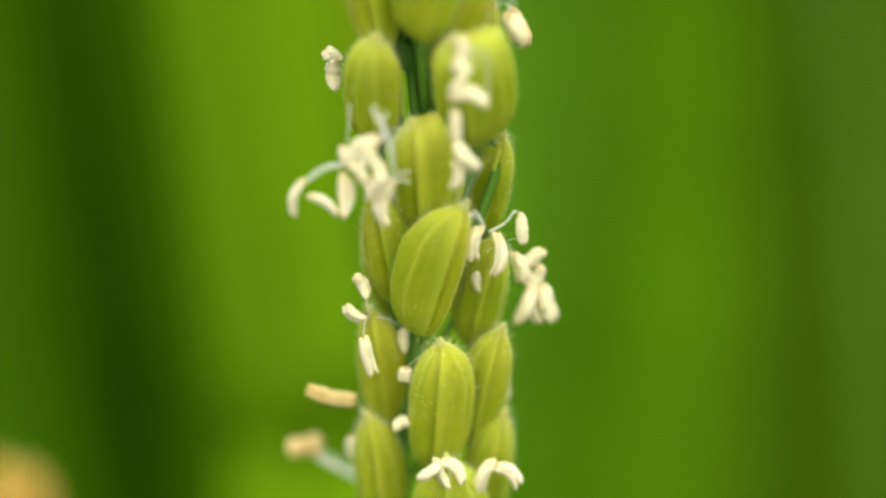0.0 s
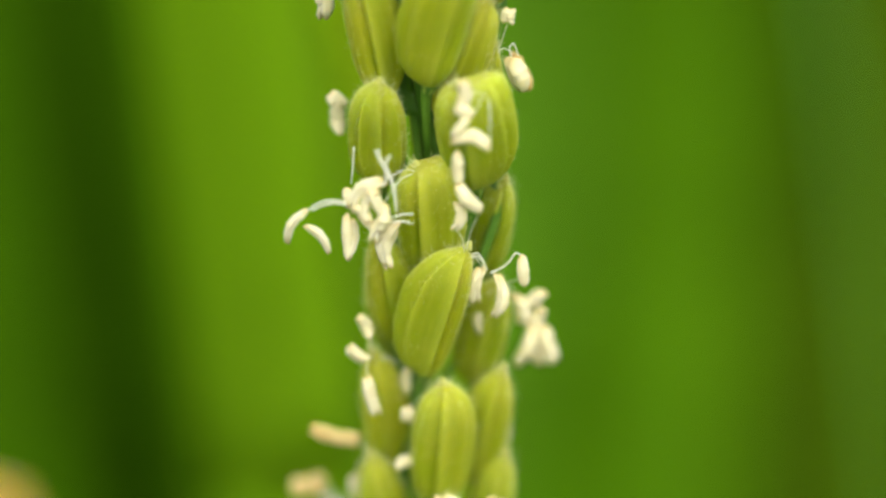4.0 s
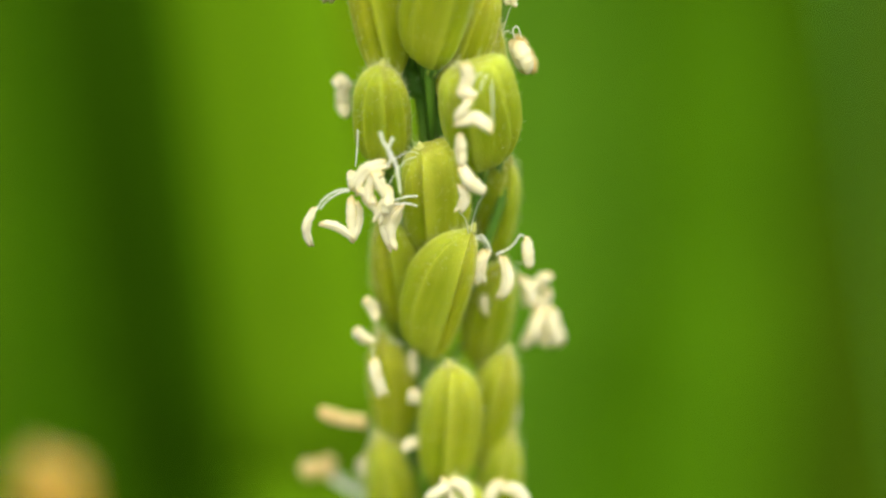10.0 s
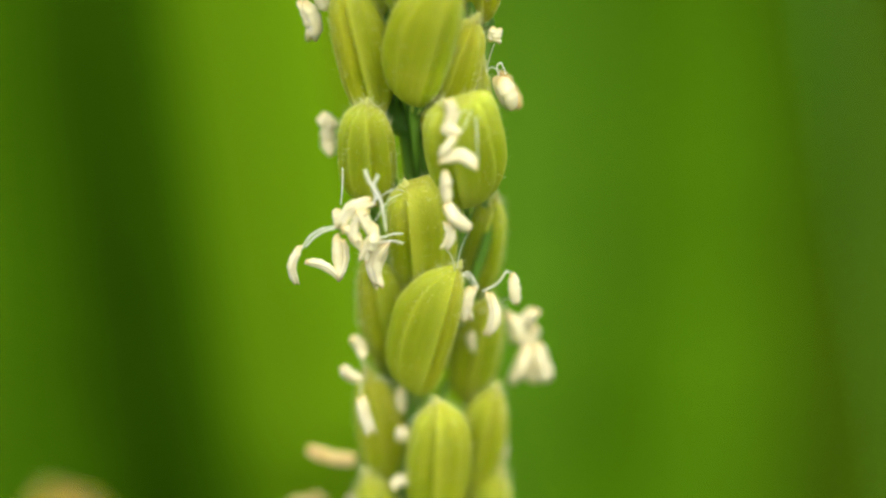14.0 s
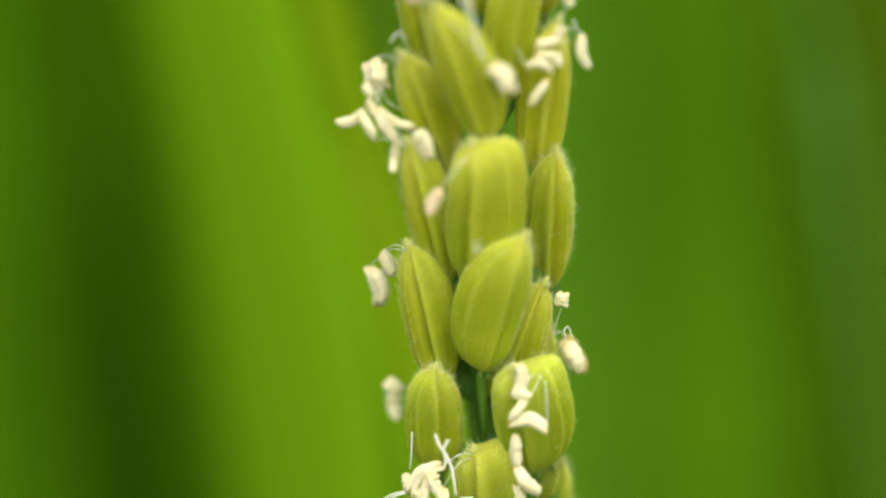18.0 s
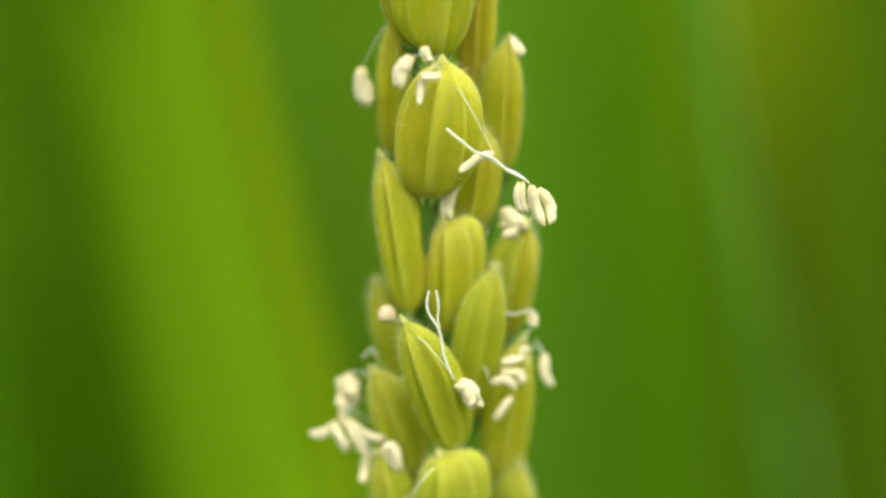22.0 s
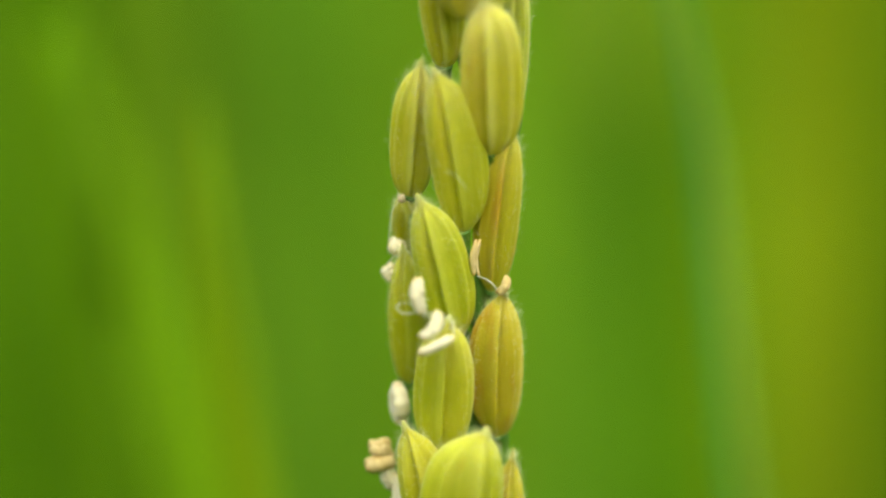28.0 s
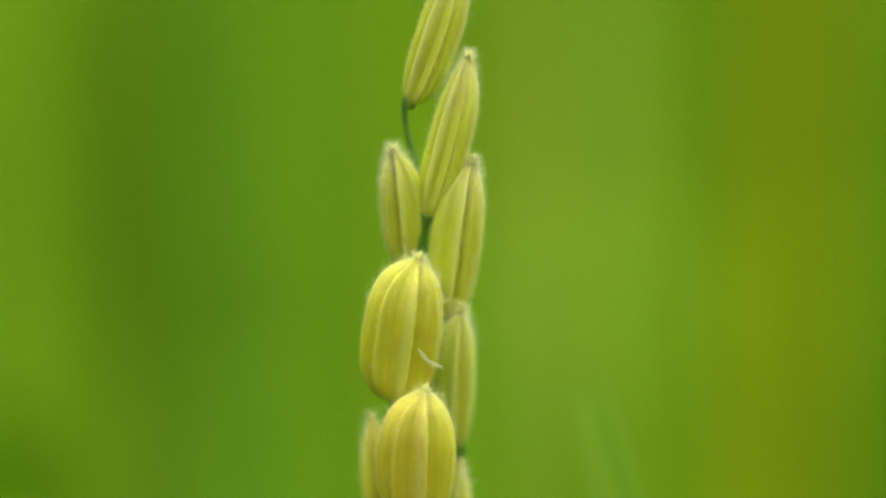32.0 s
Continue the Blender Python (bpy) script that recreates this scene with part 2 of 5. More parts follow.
LEAVES = {
    "bright": leaf_material("bright_leaf", (0.168, 0.350, 0.008), (0.196, 0.388, 0.011), 0.4),
    "bright2": leaf_material("fresh_leaf", (0.25, 0.49, 0.020), (0.33, 0.56, 0.032), 0.4),
    "mid": leaf_material("green_leaf", (0.19, 0.412, 0.016), (0.25, 0.476, 0.025), 0.4),
    "blue": leaf_material("cool_green_leaf", (0.23, 0.55, 0.085), (0.30, 0.64, 0.13), 0.35),
    "pale": leaf_material("pale_leaf", (0.36, 0.54, 0.055), (0.43, 0.60, 0.08), 0.35),
    "olive": leaf_material("olive_leaf", (0.225, 0.338, 0.008), (0.28, 0.392, 0.015), 0.35),
    "dry": leaf_material("yellowing_leaf", (0.165, 0.300, 0.006), (0.21, 0.345, 0.010), 0.35),
    # dark: shade of the gaps between plants, put into the blade colour
    "dark": leaf_material("canopy_shade_leaf", (0.021, 0.065, 0.001), (0.030, 0.082, 0.0015), 0.2),
    "fresh": leaf_material("clear_green_leaf", (0.093, 0.245, 0.006), (0.122, 0.29, 0.009), 0.35),
    "clear": leaf_material("light_green_leaf", (0.122, 0.31, 0.016), (0.158, 0.36, 0.022), 0.35),
    # shade, shade2: leaf green and brownish green with canopy shade mixed into the colour
    "shade": leaf_material("shaded_green_leaf", (0.056, 0.158, 0.0035), (0.075, 0.19, 0.005), 0.25),
    "shade2": leaf_material("shaded_brownish_leaf", (0.050, 0.110, 0.0035), (0.068, 0.135, 0.005), 0.25),
    # deep: darkest canopy shade, held in the colour itself
    "deep": leaf_material("deep_shade_leaf", (0.013, 0.040, 0.0006), (0.018, 0.050, 0.001), 0.15),
}
mud_mat = plain_material("wet_paddy_mud", (0.05, 0.04, 0.02), (0.10, 0.085, 0.05), 6, 0.35, 0, 0.01)
wood_mat = plain_material("far_woods", (0.05, 0.13, 0.01), (0.12, 0.24, 0.03), 0.35, 0.9)


# ---- helpers ----
PLACE = {}


def mesh_from(name, verts, faces, uvs=None, smooth=True):
    me = bpy.data.meshes.new(name)
    me.from_pydata([tuple(v) for v in verts], [], faces)
    if uvs is not None:
        layer = me.uv_layers.new(name="UVMap")
        flat = np.empty(len(me.loops), dtype=np.int32)
        me.loops.foreach_get("vertex_index", flat)
        layer.data.foreach_set("uv", np.asarray(uvs, dtype=np.float32)[flat].ravel())
    if smooth:
        me.polygons.foreach_set("use_smooth", [True] * len(me.polygons))
    me.update()
    return me


def part(name, me, mat, parent, world_m, label=""):
    """One mesh object under a thing or part, at its place in the world."""
    ob = new(name, me)
    if not me.materials:
        me.materials.append(mat)
    if parent is not None:
        ob.parent = parent
        ob.matrix_basis = PLACE[parent].inverted() @ world_m
    else:
        ob.matrix_basis = world_m
    PLACE[ob] = world_m
    if label:
        tagged(ob, label)
    return ob


def holder(name, m, label, category, group=""):
    ob = new(name)
    ob.empty_display_size = 0.01
    ob.matrix_basis = m
    PLACE[ob] = m
    return tagged(ob, label, category, group)


def frame_between(low, high, facing):
    """Axes at low: z towards high, y away from facing."""
    z = (high - low).normalized()
    y = -(facing - z * facing.dot(z)).normalized()
    x = y.cross(z)
    m = Matrix((x, y, z)).transposed().to_4x4()
    m.translation = low
    return m


def tube(points, radii, sides=8, bumpy=0.0, rng=None):
    """A closed tube along a smooth line of points."""
    pts = [Vector(p) for p in points]
    fine, rad = [], []
    for i in range(len(pts) - 1):
        p0, p1, p2, p3 = pts[max(i - 1, 0)], pts[i], pts[i + 1], pts[min(i + 2, len(pts) - 1)]
        for k in range(5):
            u = k / 5
            fine.append(0.5 * (2 * p1 + (p2 - p0) * u + (2 * p0 - 5 * p1 + 4 * p2 - p3) * u * u + (3 * p1 - p0 - 3 * p2 + p3) * u ** 3))
            rad.append(radii[i] * (1 - u) + radii[i + 1] * u)
    fine.append(pts[-1])
    rad.append(radii[-1])
    verts, faces = [], []
    side = Vector((1, 0, 0))
    for i, p in enumerate(fine):
        d = (fine[min(i + 1, len(fine) - 1)] - fine[max(i - 1, 0)]).normalized()
        a = (side - d * side.dot(d)).normalized()
        side = a
        b = d.cross(a)
        for k in range(sides):
            w = 2 * math.pi * k / sides
            r = rad[i] * (1 + (rng.uniform(-bumpy, bumpy) if rng else 0))
            verts.append(p + a * math.cos(w) * r + b * math.sin(w) * r)
    for i in range(len(fine) - 1):
        for k in range(sides):
            j = (k + 1) % sides
            faces.append((i * sides + k, i * sides + j, (i + 1) * sides + j, (i + 1) * sides + k))
    faces.append(tuple(reversed(range(sides))))
    faces.append(tuple(range((len(fine) - 1) * sides, len(fine) * sides)))
    return verts, faces


# ---- setting: paddy ground and far woods ----
def make_ground():
    bm = bmesh.new()
    bmesh.ops.create_grid(bm, x_segments=60, y_segments=60, size=300)
    for v in bm.verts:
        v.co.z += 0.01 * noise.noise(v.co * 0.3)
    me = bpy.data.meshes.new("ground")
    bm.to_mesh(me)
    bm.free()
    part("ground", me, mud_mat, None, Matrix())
    tagged(bpy.data.objects["ground"], "wet brown mud of the rice paddy", "ground", kind="structure")
    verts, faces = [], []
    steps = 90
    for i in range(steps + 1):
        a = 2 * math.pi * i / steps
        for k, (r, h) in enumerate(((80, -0.5), (84, 11), (92, 17))):
            h2 = h + (2.5 * noise.noise(Vector((math.cos(a) * 3, math.sin(a) * 3, k))) if k else 0)
            verts.append((math.cos(a) * r, math.sin(a) * r, h2))
    for i in range(steps):
        for k in range(2):
            faces.append((i * 3 + k, i * 3 + k + 1, (i + 1) * 3 + k + 1, (i + 1) * 3 + k))
    ob = part("backdrop", mesh_from("backdrop", verts, faces), wood_mat, None, Matrix())
    tagged(ob, "far green woods round the paddy", "woods", kind="structure")


make_ground()


# ---- rice leaves behind the panicle ----
def blade_data(points, width, point_share, fold=0.18, segments=26):
    """A long leaf blade: folded along its midrib, wavering a little, tapering to a point."""
    pts = [Vector(p) for p in points]
    lengths = [0.0]
    for a, b in zip(pts, pts[1:]):
        lengths.append(lengths[-1] + (b - a).length)
    verts, faces, uvs = [], [], []
    rows = []
    for i in range(segments + 1):
        s = lengths[-1] * i / segments
        k = max(j for j in range(len(pts)) if lengths[j] <= s + 1e-9)
        k = min(k, len(pts) - 2)
        u = (s - lengths[k]) / (lengths[k + 1] - lengths[k])
        p0, p1, p2, p3 = pts[max(k - 1, 0)], pts[k], pts[k + 1], pts[min(k + 2, len(pts) - 1)]
        rows.append(0.5 * (2 * p1 + (p2 - p0) * u + (2 * p0 - 5 * p1 + 4 * p2 - p3) * u * u + (3 * p1 - p0 - 3 * p2 + p3) * u ** 3))
    thick = 0.00025
    cross = ((-0.5, 1.0), (-0.26, 0.45), (0.0, 0.0), (0.26, 0.45), (0.5, 1.0))
    for i, p in enumerate(rows):
        f = i / segments
        d = (rows[min(i + 1, segments)] - rows[max(i - 1, 0)]).normalized()
        x = Vector((0, 1, 0)).cross(d).normalized()
        y = d.cross(x)
        w = width * min(1.0, 0.45 + 2.5 * f) * (1 if f < 1 - point_share else max(0.02, ((1 - f) / point_share)) ** 0.6)
        for sgn in (1, -1):
            for c, h in cross:
                verts.append(p + x * (c * w) + y * (h * fold * w + sgn * thick))
                uvs.append((c + 0.5, f * 4))
    n = 10
    for i in range(segments):
        a, b = i * n, (i + 1) * n
        for k in range(4):
            faces.append((a + k, a + k + 1, b + k + 1, b + k))
            faces.append((a + 5 + k + 1, a + 5 + k, b + 5 + k, b + 5 + k + 1))
        faces.append((a, b, b + 5, a + 5))
        faces.append((a + 4, a + 9, b + 9, b + 4))
    faces.append((0, 5, 6, 7, 8, 9, 4, 3, 2, 1))
    e = segments * n
    faces.append((e, e + 1, e + 2, e + 3, e + 4, e + 9, e + 8, e + 7, e + 6, e + 5))
    return verts, faces, uvs


LEAF_LABELS = {
    "bright": "bright yellow-green rice leaf blade rising from the paddy", "bright2": "fresh green rice leaf blade rising from the paddy",
    "mid": "mid-green rice leaf blade rising from the paddy", "blue": "cool bluish-green rice leaf blade rising from the paddy",
    "pale": "pale light-green rice leaf blade rising from the paddy", "olive": "olive-green rice leaf blade rising from the paddy",
    "dry": "yellowing brownish rice leaf blade rising from the paddy", "dark": "green rice leaf blade rising from the paddy, coloured dark as canopy shade",
    "clear": "light green rice leaf blade rising from the paddy", "fresh": "clear green rice leaf blade rising from the paddy", "shade": "green rice leaf blade rising from the paddy, darkened in colour as canopy shade", "shade2": "brownish-green rice leaf blade rising from the paddy, canopy shade in its colour",
    "deep": "green rice leaf blade rising from the paddy, coloured near-black as deep shade"}


def rice_leaf(tone, width, ends, *points):
    """A blade from the ground through the points (millimetres), low to high; ends is the share that tapers to its tip there, or 0 if it runs on above."""
    pts = [Vector(p) * MM for p in points]
    d = (pts[0] - pts[min(2, len(pts) - 1)]).normalized()
    base = pts[0] + d * (pts[0].z / max(0.3, -d.z))
    base.z = 0.0
    mid = base.lerp(pts[0], 0.5)
    row = [base, mid, *pts]
    if not ends:
        up = (pts[-1] - pts[-2]).normalized()
        row.append(pts[-1] + up * 0.12)
    low = row[0].copy()
    v, f, uv = blade_data([p - low for p in row], width * MM, ends or 0.16, segments=120)
    ob = part("rice_leaf", mesh_from("rice_leaf", v, f, uv), LEAVES[tone], None, Matrix.Translation(low))
    tagged(ob, LEAF_LABELS[tone], "leaf", "rice leaves")
    rib = [(p - low) + Vector((0, -0.0003, 0)) for p in row]
    v, f = tube(rib, [width * 0.045 * MM] * (len(rib) - 1) + [width * 0.012 * MM], 6)
    part("midrib", mesh_from("midrib", v, f), LEAVES[tone], ob, Matrix.Translation(low), "paler midrib")
    return ob


bright_leaf = rice_leaf("bright", 12.2, 0.045, (-4.75, 62.0, 869.0), (-7.3, 63.4, 889.4), (-10.0, 65.0, 908.2), (-12.4, 66.8, 926.5), (-15.6, 69.6, 943.8), (-19.7, 72.9, 960.9), (-23.9, 75.0, 978.2), (-27.2, 75.8, 991.3), (-30.0, 76.0, 1001.3), (-31.4, 76.0, 1006.5))
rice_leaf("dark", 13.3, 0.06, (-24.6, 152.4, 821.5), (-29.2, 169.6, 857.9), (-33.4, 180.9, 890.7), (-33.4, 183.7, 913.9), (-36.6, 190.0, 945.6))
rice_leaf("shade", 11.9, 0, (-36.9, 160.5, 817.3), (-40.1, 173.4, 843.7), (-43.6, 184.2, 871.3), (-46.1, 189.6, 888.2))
# stands for the shaded gap left of the bright leaf, by its colour
canopy_shade_leaf = rice_leaf("deep", 16.0, 0.03, (-17.6, 140.0, 825.8), (-21.1, 143.0, 852.1), (-24.0, 146.0, 877.1), (-25.8, 149.0, 901.2), (-27.2, 151.5, 925.8), (-30.8, 153.0, 945.5), (-34.2, 154.0, 960.0), (-36.8, 154.6, 970.0))
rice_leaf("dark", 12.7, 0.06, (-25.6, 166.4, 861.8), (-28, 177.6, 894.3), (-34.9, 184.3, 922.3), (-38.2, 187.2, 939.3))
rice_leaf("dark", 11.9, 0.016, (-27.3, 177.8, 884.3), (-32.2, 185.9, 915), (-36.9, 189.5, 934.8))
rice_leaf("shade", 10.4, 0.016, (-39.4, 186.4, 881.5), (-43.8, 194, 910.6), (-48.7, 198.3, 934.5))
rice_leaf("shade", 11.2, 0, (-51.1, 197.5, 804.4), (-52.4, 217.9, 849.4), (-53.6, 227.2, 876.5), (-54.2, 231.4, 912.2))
rice_leaf("clear", 12.5, 0, (14.4, 182, 811.2), (14.9, 201.8, 854.2), (14.1, 210.9, 880.2), (16.7, 213.2, 909.7), (15.4, 217.1, 928))
rice_leaf("clear", 11.9, 0, (4.5, 182.2, 811.3), (5.5, 202, 854.3), (5.4, 211.2, 880.3), (6.7, 216.2, 921.8))
rice_leaf("fresh", 11.1, 0, (28.9, 176.8, 813.7), (29.5, 196.3, 856), (29.3, 205.3, 881.6), (29.4, 207.6, 911), (28.1, 211.4, 929))
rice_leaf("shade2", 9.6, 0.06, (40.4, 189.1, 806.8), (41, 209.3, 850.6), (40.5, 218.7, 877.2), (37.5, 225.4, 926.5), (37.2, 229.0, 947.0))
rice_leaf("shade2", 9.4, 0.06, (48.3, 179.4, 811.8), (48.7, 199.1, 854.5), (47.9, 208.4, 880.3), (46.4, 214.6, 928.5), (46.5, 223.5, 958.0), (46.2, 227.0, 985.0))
rice_leaf("blue", 1.2, 0.016, (35.1, 104.9, 901.5), (28.4, 88.5, 932.5), (21.2, 65.7, 955.5), (17, 52.4, 974.5), (14.1, 44.3, 998), (11.8, 37.5, 1006.8), (10, 34.9, 1013.5))
# blades coloured darker to give the shade low in the canopy
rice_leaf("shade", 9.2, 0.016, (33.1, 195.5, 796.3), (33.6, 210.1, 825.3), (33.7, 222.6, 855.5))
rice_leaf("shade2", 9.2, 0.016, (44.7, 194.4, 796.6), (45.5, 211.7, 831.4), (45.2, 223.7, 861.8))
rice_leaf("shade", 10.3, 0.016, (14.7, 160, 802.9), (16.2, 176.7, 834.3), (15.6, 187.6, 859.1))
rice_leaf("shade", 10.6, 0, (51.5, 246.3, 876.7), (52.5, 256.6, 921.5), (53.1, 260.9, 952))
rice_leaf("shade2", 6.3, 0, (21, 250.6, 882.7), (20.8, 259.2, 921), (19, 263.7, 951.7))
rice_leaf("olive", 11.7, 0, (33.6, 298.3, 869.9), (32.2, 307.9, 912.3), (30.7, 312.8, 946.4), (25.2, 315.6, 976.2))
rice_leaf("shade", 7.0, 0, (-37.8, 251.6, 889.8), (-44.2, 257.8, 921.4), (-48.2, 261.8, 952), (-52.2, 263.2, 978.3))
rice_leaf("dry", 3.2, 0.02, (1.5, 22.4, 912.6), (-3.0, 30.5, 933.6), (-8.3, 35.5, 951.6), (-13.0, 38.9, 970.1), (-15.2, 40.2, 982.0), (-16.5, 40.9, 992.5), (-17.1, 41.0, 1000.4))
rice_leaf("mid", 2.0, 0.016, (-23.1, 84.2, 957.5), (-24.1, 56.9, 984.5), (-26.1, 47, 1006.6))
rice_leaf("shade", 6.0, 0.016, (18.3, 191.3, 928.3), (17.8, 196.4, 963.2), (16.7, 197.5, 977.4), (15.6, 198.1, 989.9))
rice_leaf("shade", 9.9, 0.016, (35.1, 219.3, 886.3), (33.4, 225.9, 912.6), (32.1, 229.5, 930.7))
rice_leaf("olive", 10.3, 0, (36.2, 254.3, 950.6), (37.8, 256.6, 982), (36.6, 256.9, 1012.2), (39.1, 247.6, 1052.1))
rice_leaf("pale", 12.2, 0, (25.6, 411.8, 1005.9), (24.5, 409.1, 1058.2), (22.8, 402.1, 1108.4))
rice_leaf("olive", 21.4, 0, (65.8, 428.9, 1005.9), (64.4, 426.2, 1059.7), (63.4, 419.1, 1111.3))
rice_leaf("mid", 19.4, 0, (37.1, 431.3, 1006.1), (35.5, 428.5, 1060), (34.6, 421.3, 1111.8))
rice_leaf("clear", 22.0, 0, (-30.5, 425.9, 989.3), (-31.1, 422.5, 1036.9), (-32, 419.2, 1084.5), (-32.9, 416.5, 1122.7))
rice_leaf("shade", 8.5, 0.03, (-31.4, 114.8, 978.1), (-32.9, 114.9, 991.8), (-35.1, 114.9, 1004), (-37.5, 115, 1015.1))
rice_leaf("shade", 11.5, 0.03, (19.8, 233.9, 949.1), (19.7, 234.9, 969.1), (19.2, 235, 988.3), (18.4, 235.1, 1003.9))


def make_canopy():
    """The rest of the paddy: thousands of blades, too many to count."""
    rng = random.Random(4)
    for tone, count, seed in (("mid", 1500, 11), ("shade", 1000, 12)):
        # same crop beside and behind the camera, unseen, added to block low sky light
        rng.seed(seed)
        verts, faces, uvs = [], [], []
        while len(verts) < count * 90:
            x, y = rng.uniform(-1.8, 1.8), rng.uniform(-2.0, 0.9)
            if abs(x) < 0.16 + 0.22 * max(0, y) and y > -0.45:
                continue
            if abs(x) < 0.4 and -0.5 < y < 0.6 and rng.random() < 0.6:
                continue
            h = rng.uniform(0.80, 1.08)
            base = Vector((x, y, 0))
            lean = Vector((rng.uniform(-0.05, 0.05), rng.uniform(-0.05, 0.05), 0))
            v, f, uv = blade_data([base, base + lean + Vector((0, 0, h * 0.5)), base + lean * 2.5 + Vector((0, 0, h))], rng.uniform(0.012, 0.02), 0.3, segments=8)
            o = len(verts)
            verts += v
            uvs += uv
            faces += [tuple(i + o for i in q) for q in f]
        ob = part("rice_canopy", mesh_from("rice_canopy", verts, faces, uvs), LEAVES[tone], None, Matrix())
        tagged(ob, "unseen standing rice leaves of the paddy all round, added to block low light", "rice crop", kind="stuff")
    # the wider field round about
    rng.seed(21)
    for tone, count in (("mid", 7600), ("olive", 5600)):
        verts, faces, uvs = [], [], []
        while len(verts) < count * 30:
            a, r = rng.uniform(0, 2 * math.pi), 6.5 * rng.random() ** 0.85
            x, y = r * math.cos(a), r * math.sin(a)
            if abs(x) < 1.8 and -2.0 < y < 0.9 or abs(x) < 0.22 * (y + 0.25) + 0.1 and 0 < y < 2.4:
                continue
            h = rng.uniform(0.80, 1.15)
            base = Vector((x, y, 0))
            lean = Vector((rng.uniform(-0.06, 0.06), rng.uniform(-0.06, 0.06), 0))
            v, f, uv = blade_data([base, base + lean + Vector((0, 0, h * 0.5)), base + lean * 2.5 + Vector((0, 0, h))], rng.uniform(0.016, 0.026), 0.4, segments=2)
            o = len(verts)
            verts += v
            uvs += uv
            faces += [tuple(i + o for i in q) for q in f]
        ob = part("rice_canopy", mesh_from("rice_canopy", verts, faces, uvs), LEAVES[tone], None, Matrix())
        tagged(ob, "standing rice leaves of the wider paddy", "rice crop", kind="stuff")
    for tone, count, near, far, seed, in (("bright2", 1900, 0.62, 2.0, 1), ("mid", 1700, 0.62, 2.4, 2), ("olive", 1500, 0.7, 2.4, 3)):
        rng.seed(seed)
        verts, faces, uvs = [], [], []
        for _ in range(count):
            y = rng.uniform(near, far)
            x = rng.uniform(-0.22, 0.22) * (y + 0.25) + rng.uniform(-0.1, 0.1)
            h = rng.uniform(0.95, 1.35) + 0.06 * y
            lean = rng.uniform(-0.16, 0.16)
            base = Vector((x, y, 0))
            pts = [base, base + Vector((lean * 0.3, rng.uniform(-0.04, 0.04), h * 0.5)), base + Vector((lean, rng.uniform(-0.1, 0.1), h))]
            v, f, uv = blade_data(pts, rng.uniform(0.012, 0.021), 0.3, segments=8)
            o = len(verts)
            verts += v
            uvs += uv
            faces += [tuple(i + o for i in q) for q in f]
        ob = part("rice_canopy", mesh_from("rice_canopy", verts, faces, uvs), LEAVES[tone], None, Matrix())
        tagged(ob, "dense standing rice leaves of the paddy, out of focus", "rice crop", kind="stuff")


make_canopy()


# ---- the flowering panicle ----
def swell(s, p, e, foot=0.55):
    """The grain's half width along its length, 0 at the base to 1 at the tip; p sets where it is widest, e how blunt its tip is, foot how blunt its base."""
    u = 2 * s ** p - 1
    g = max(0.0, 1 - abs(u) ** (2.6 if e > 0.35 or u < 0 else 3.6)) ** (e if u > 0 else foot)
    q = min(1.0, max(0.0, (s - 0.86) / 0.14)) if e > 0.35 else 0.0
    return max(0.06 + 0.12 * (1 - s), g * (1 - 0.25 * q * q * (3 - 2 * q)))


class Grain:
    """The outline of one grain. Its lemma's keel lies at +x, its palea's keel at -x; the line from base to beak divides them, off-centre by the share off."""

    def __init__(self, length, width, off, widest, blunt, skew, foot, seed):
        self.length, self.width, self.thick = length, width, width * 0.64
        self.off, self.widest, self.blunt, self.skew, self.foot, self.seed = off, widest, blunt, skew, foot, seed

    def at(self, s, deg, k=1.0):
        a = radians(deg)
        c, sn = math.cos(a), math.sin(a)
        if c > 0:
            hw = self.width * (0.5 + self.off) * swell(s, self.widest, self.blunt, self.foot)
        else:
            hw = self.width * (0.5 - self.off) * swell(s, self.widest * 0.94, 0.5 * self.blunt + 0.4, self.foot)
        ht = 0.5 * self.thick * swell(s, self.widest, 0.5 * self.blunt + 0.3, self.foot) ** 0.85
        x = hw * k * math.copysign(abs(c) ** 0.92, c)
        # the keel's shoulder stands up beside the beak
        lift = min(1.0, max(0.0, (s - 0.5) / 0.5)) ** 1.5 * self.skew
        return Vector((x, ht * k * math.copysign(abs(sn) ** 0.58, sn), s * self.length + 0.5 * lift * max(0.0, x)))


def lemma_relief(d, s, r):
    """Raised margin, furrow, side nerve and keel of the lemma at d degrees from its keel; returns height and paleness."""
    fade = min(1.0, 5 * s) * min(1.0, 6.0 * (1 - s) + 0.25)
    n = r[0] + 8 * (s - 0.5) ** 2
    margin = math.exp(-((d - 92) / 9.0) ** 2)
    nerve = math.exp(-((d - n) / 4.5) ** 2)
    keel = math.exp(-(d / 6.0) ** 2)
    high = fade * (0.10 * r[1] * margin - 0.075 * r[1] * math.exp(-((d - n - 17) / 8.0) ** 2) + 0.065 * r[2] * nerve - 0.06 * r[2] * math.exp(-((d - n + 11) / 6.5) ** 2)) + 0.03 * keel
    return high, max(0.75 * margin * r[1], 0.6 * nerve * r[2], 0.8 * keel)


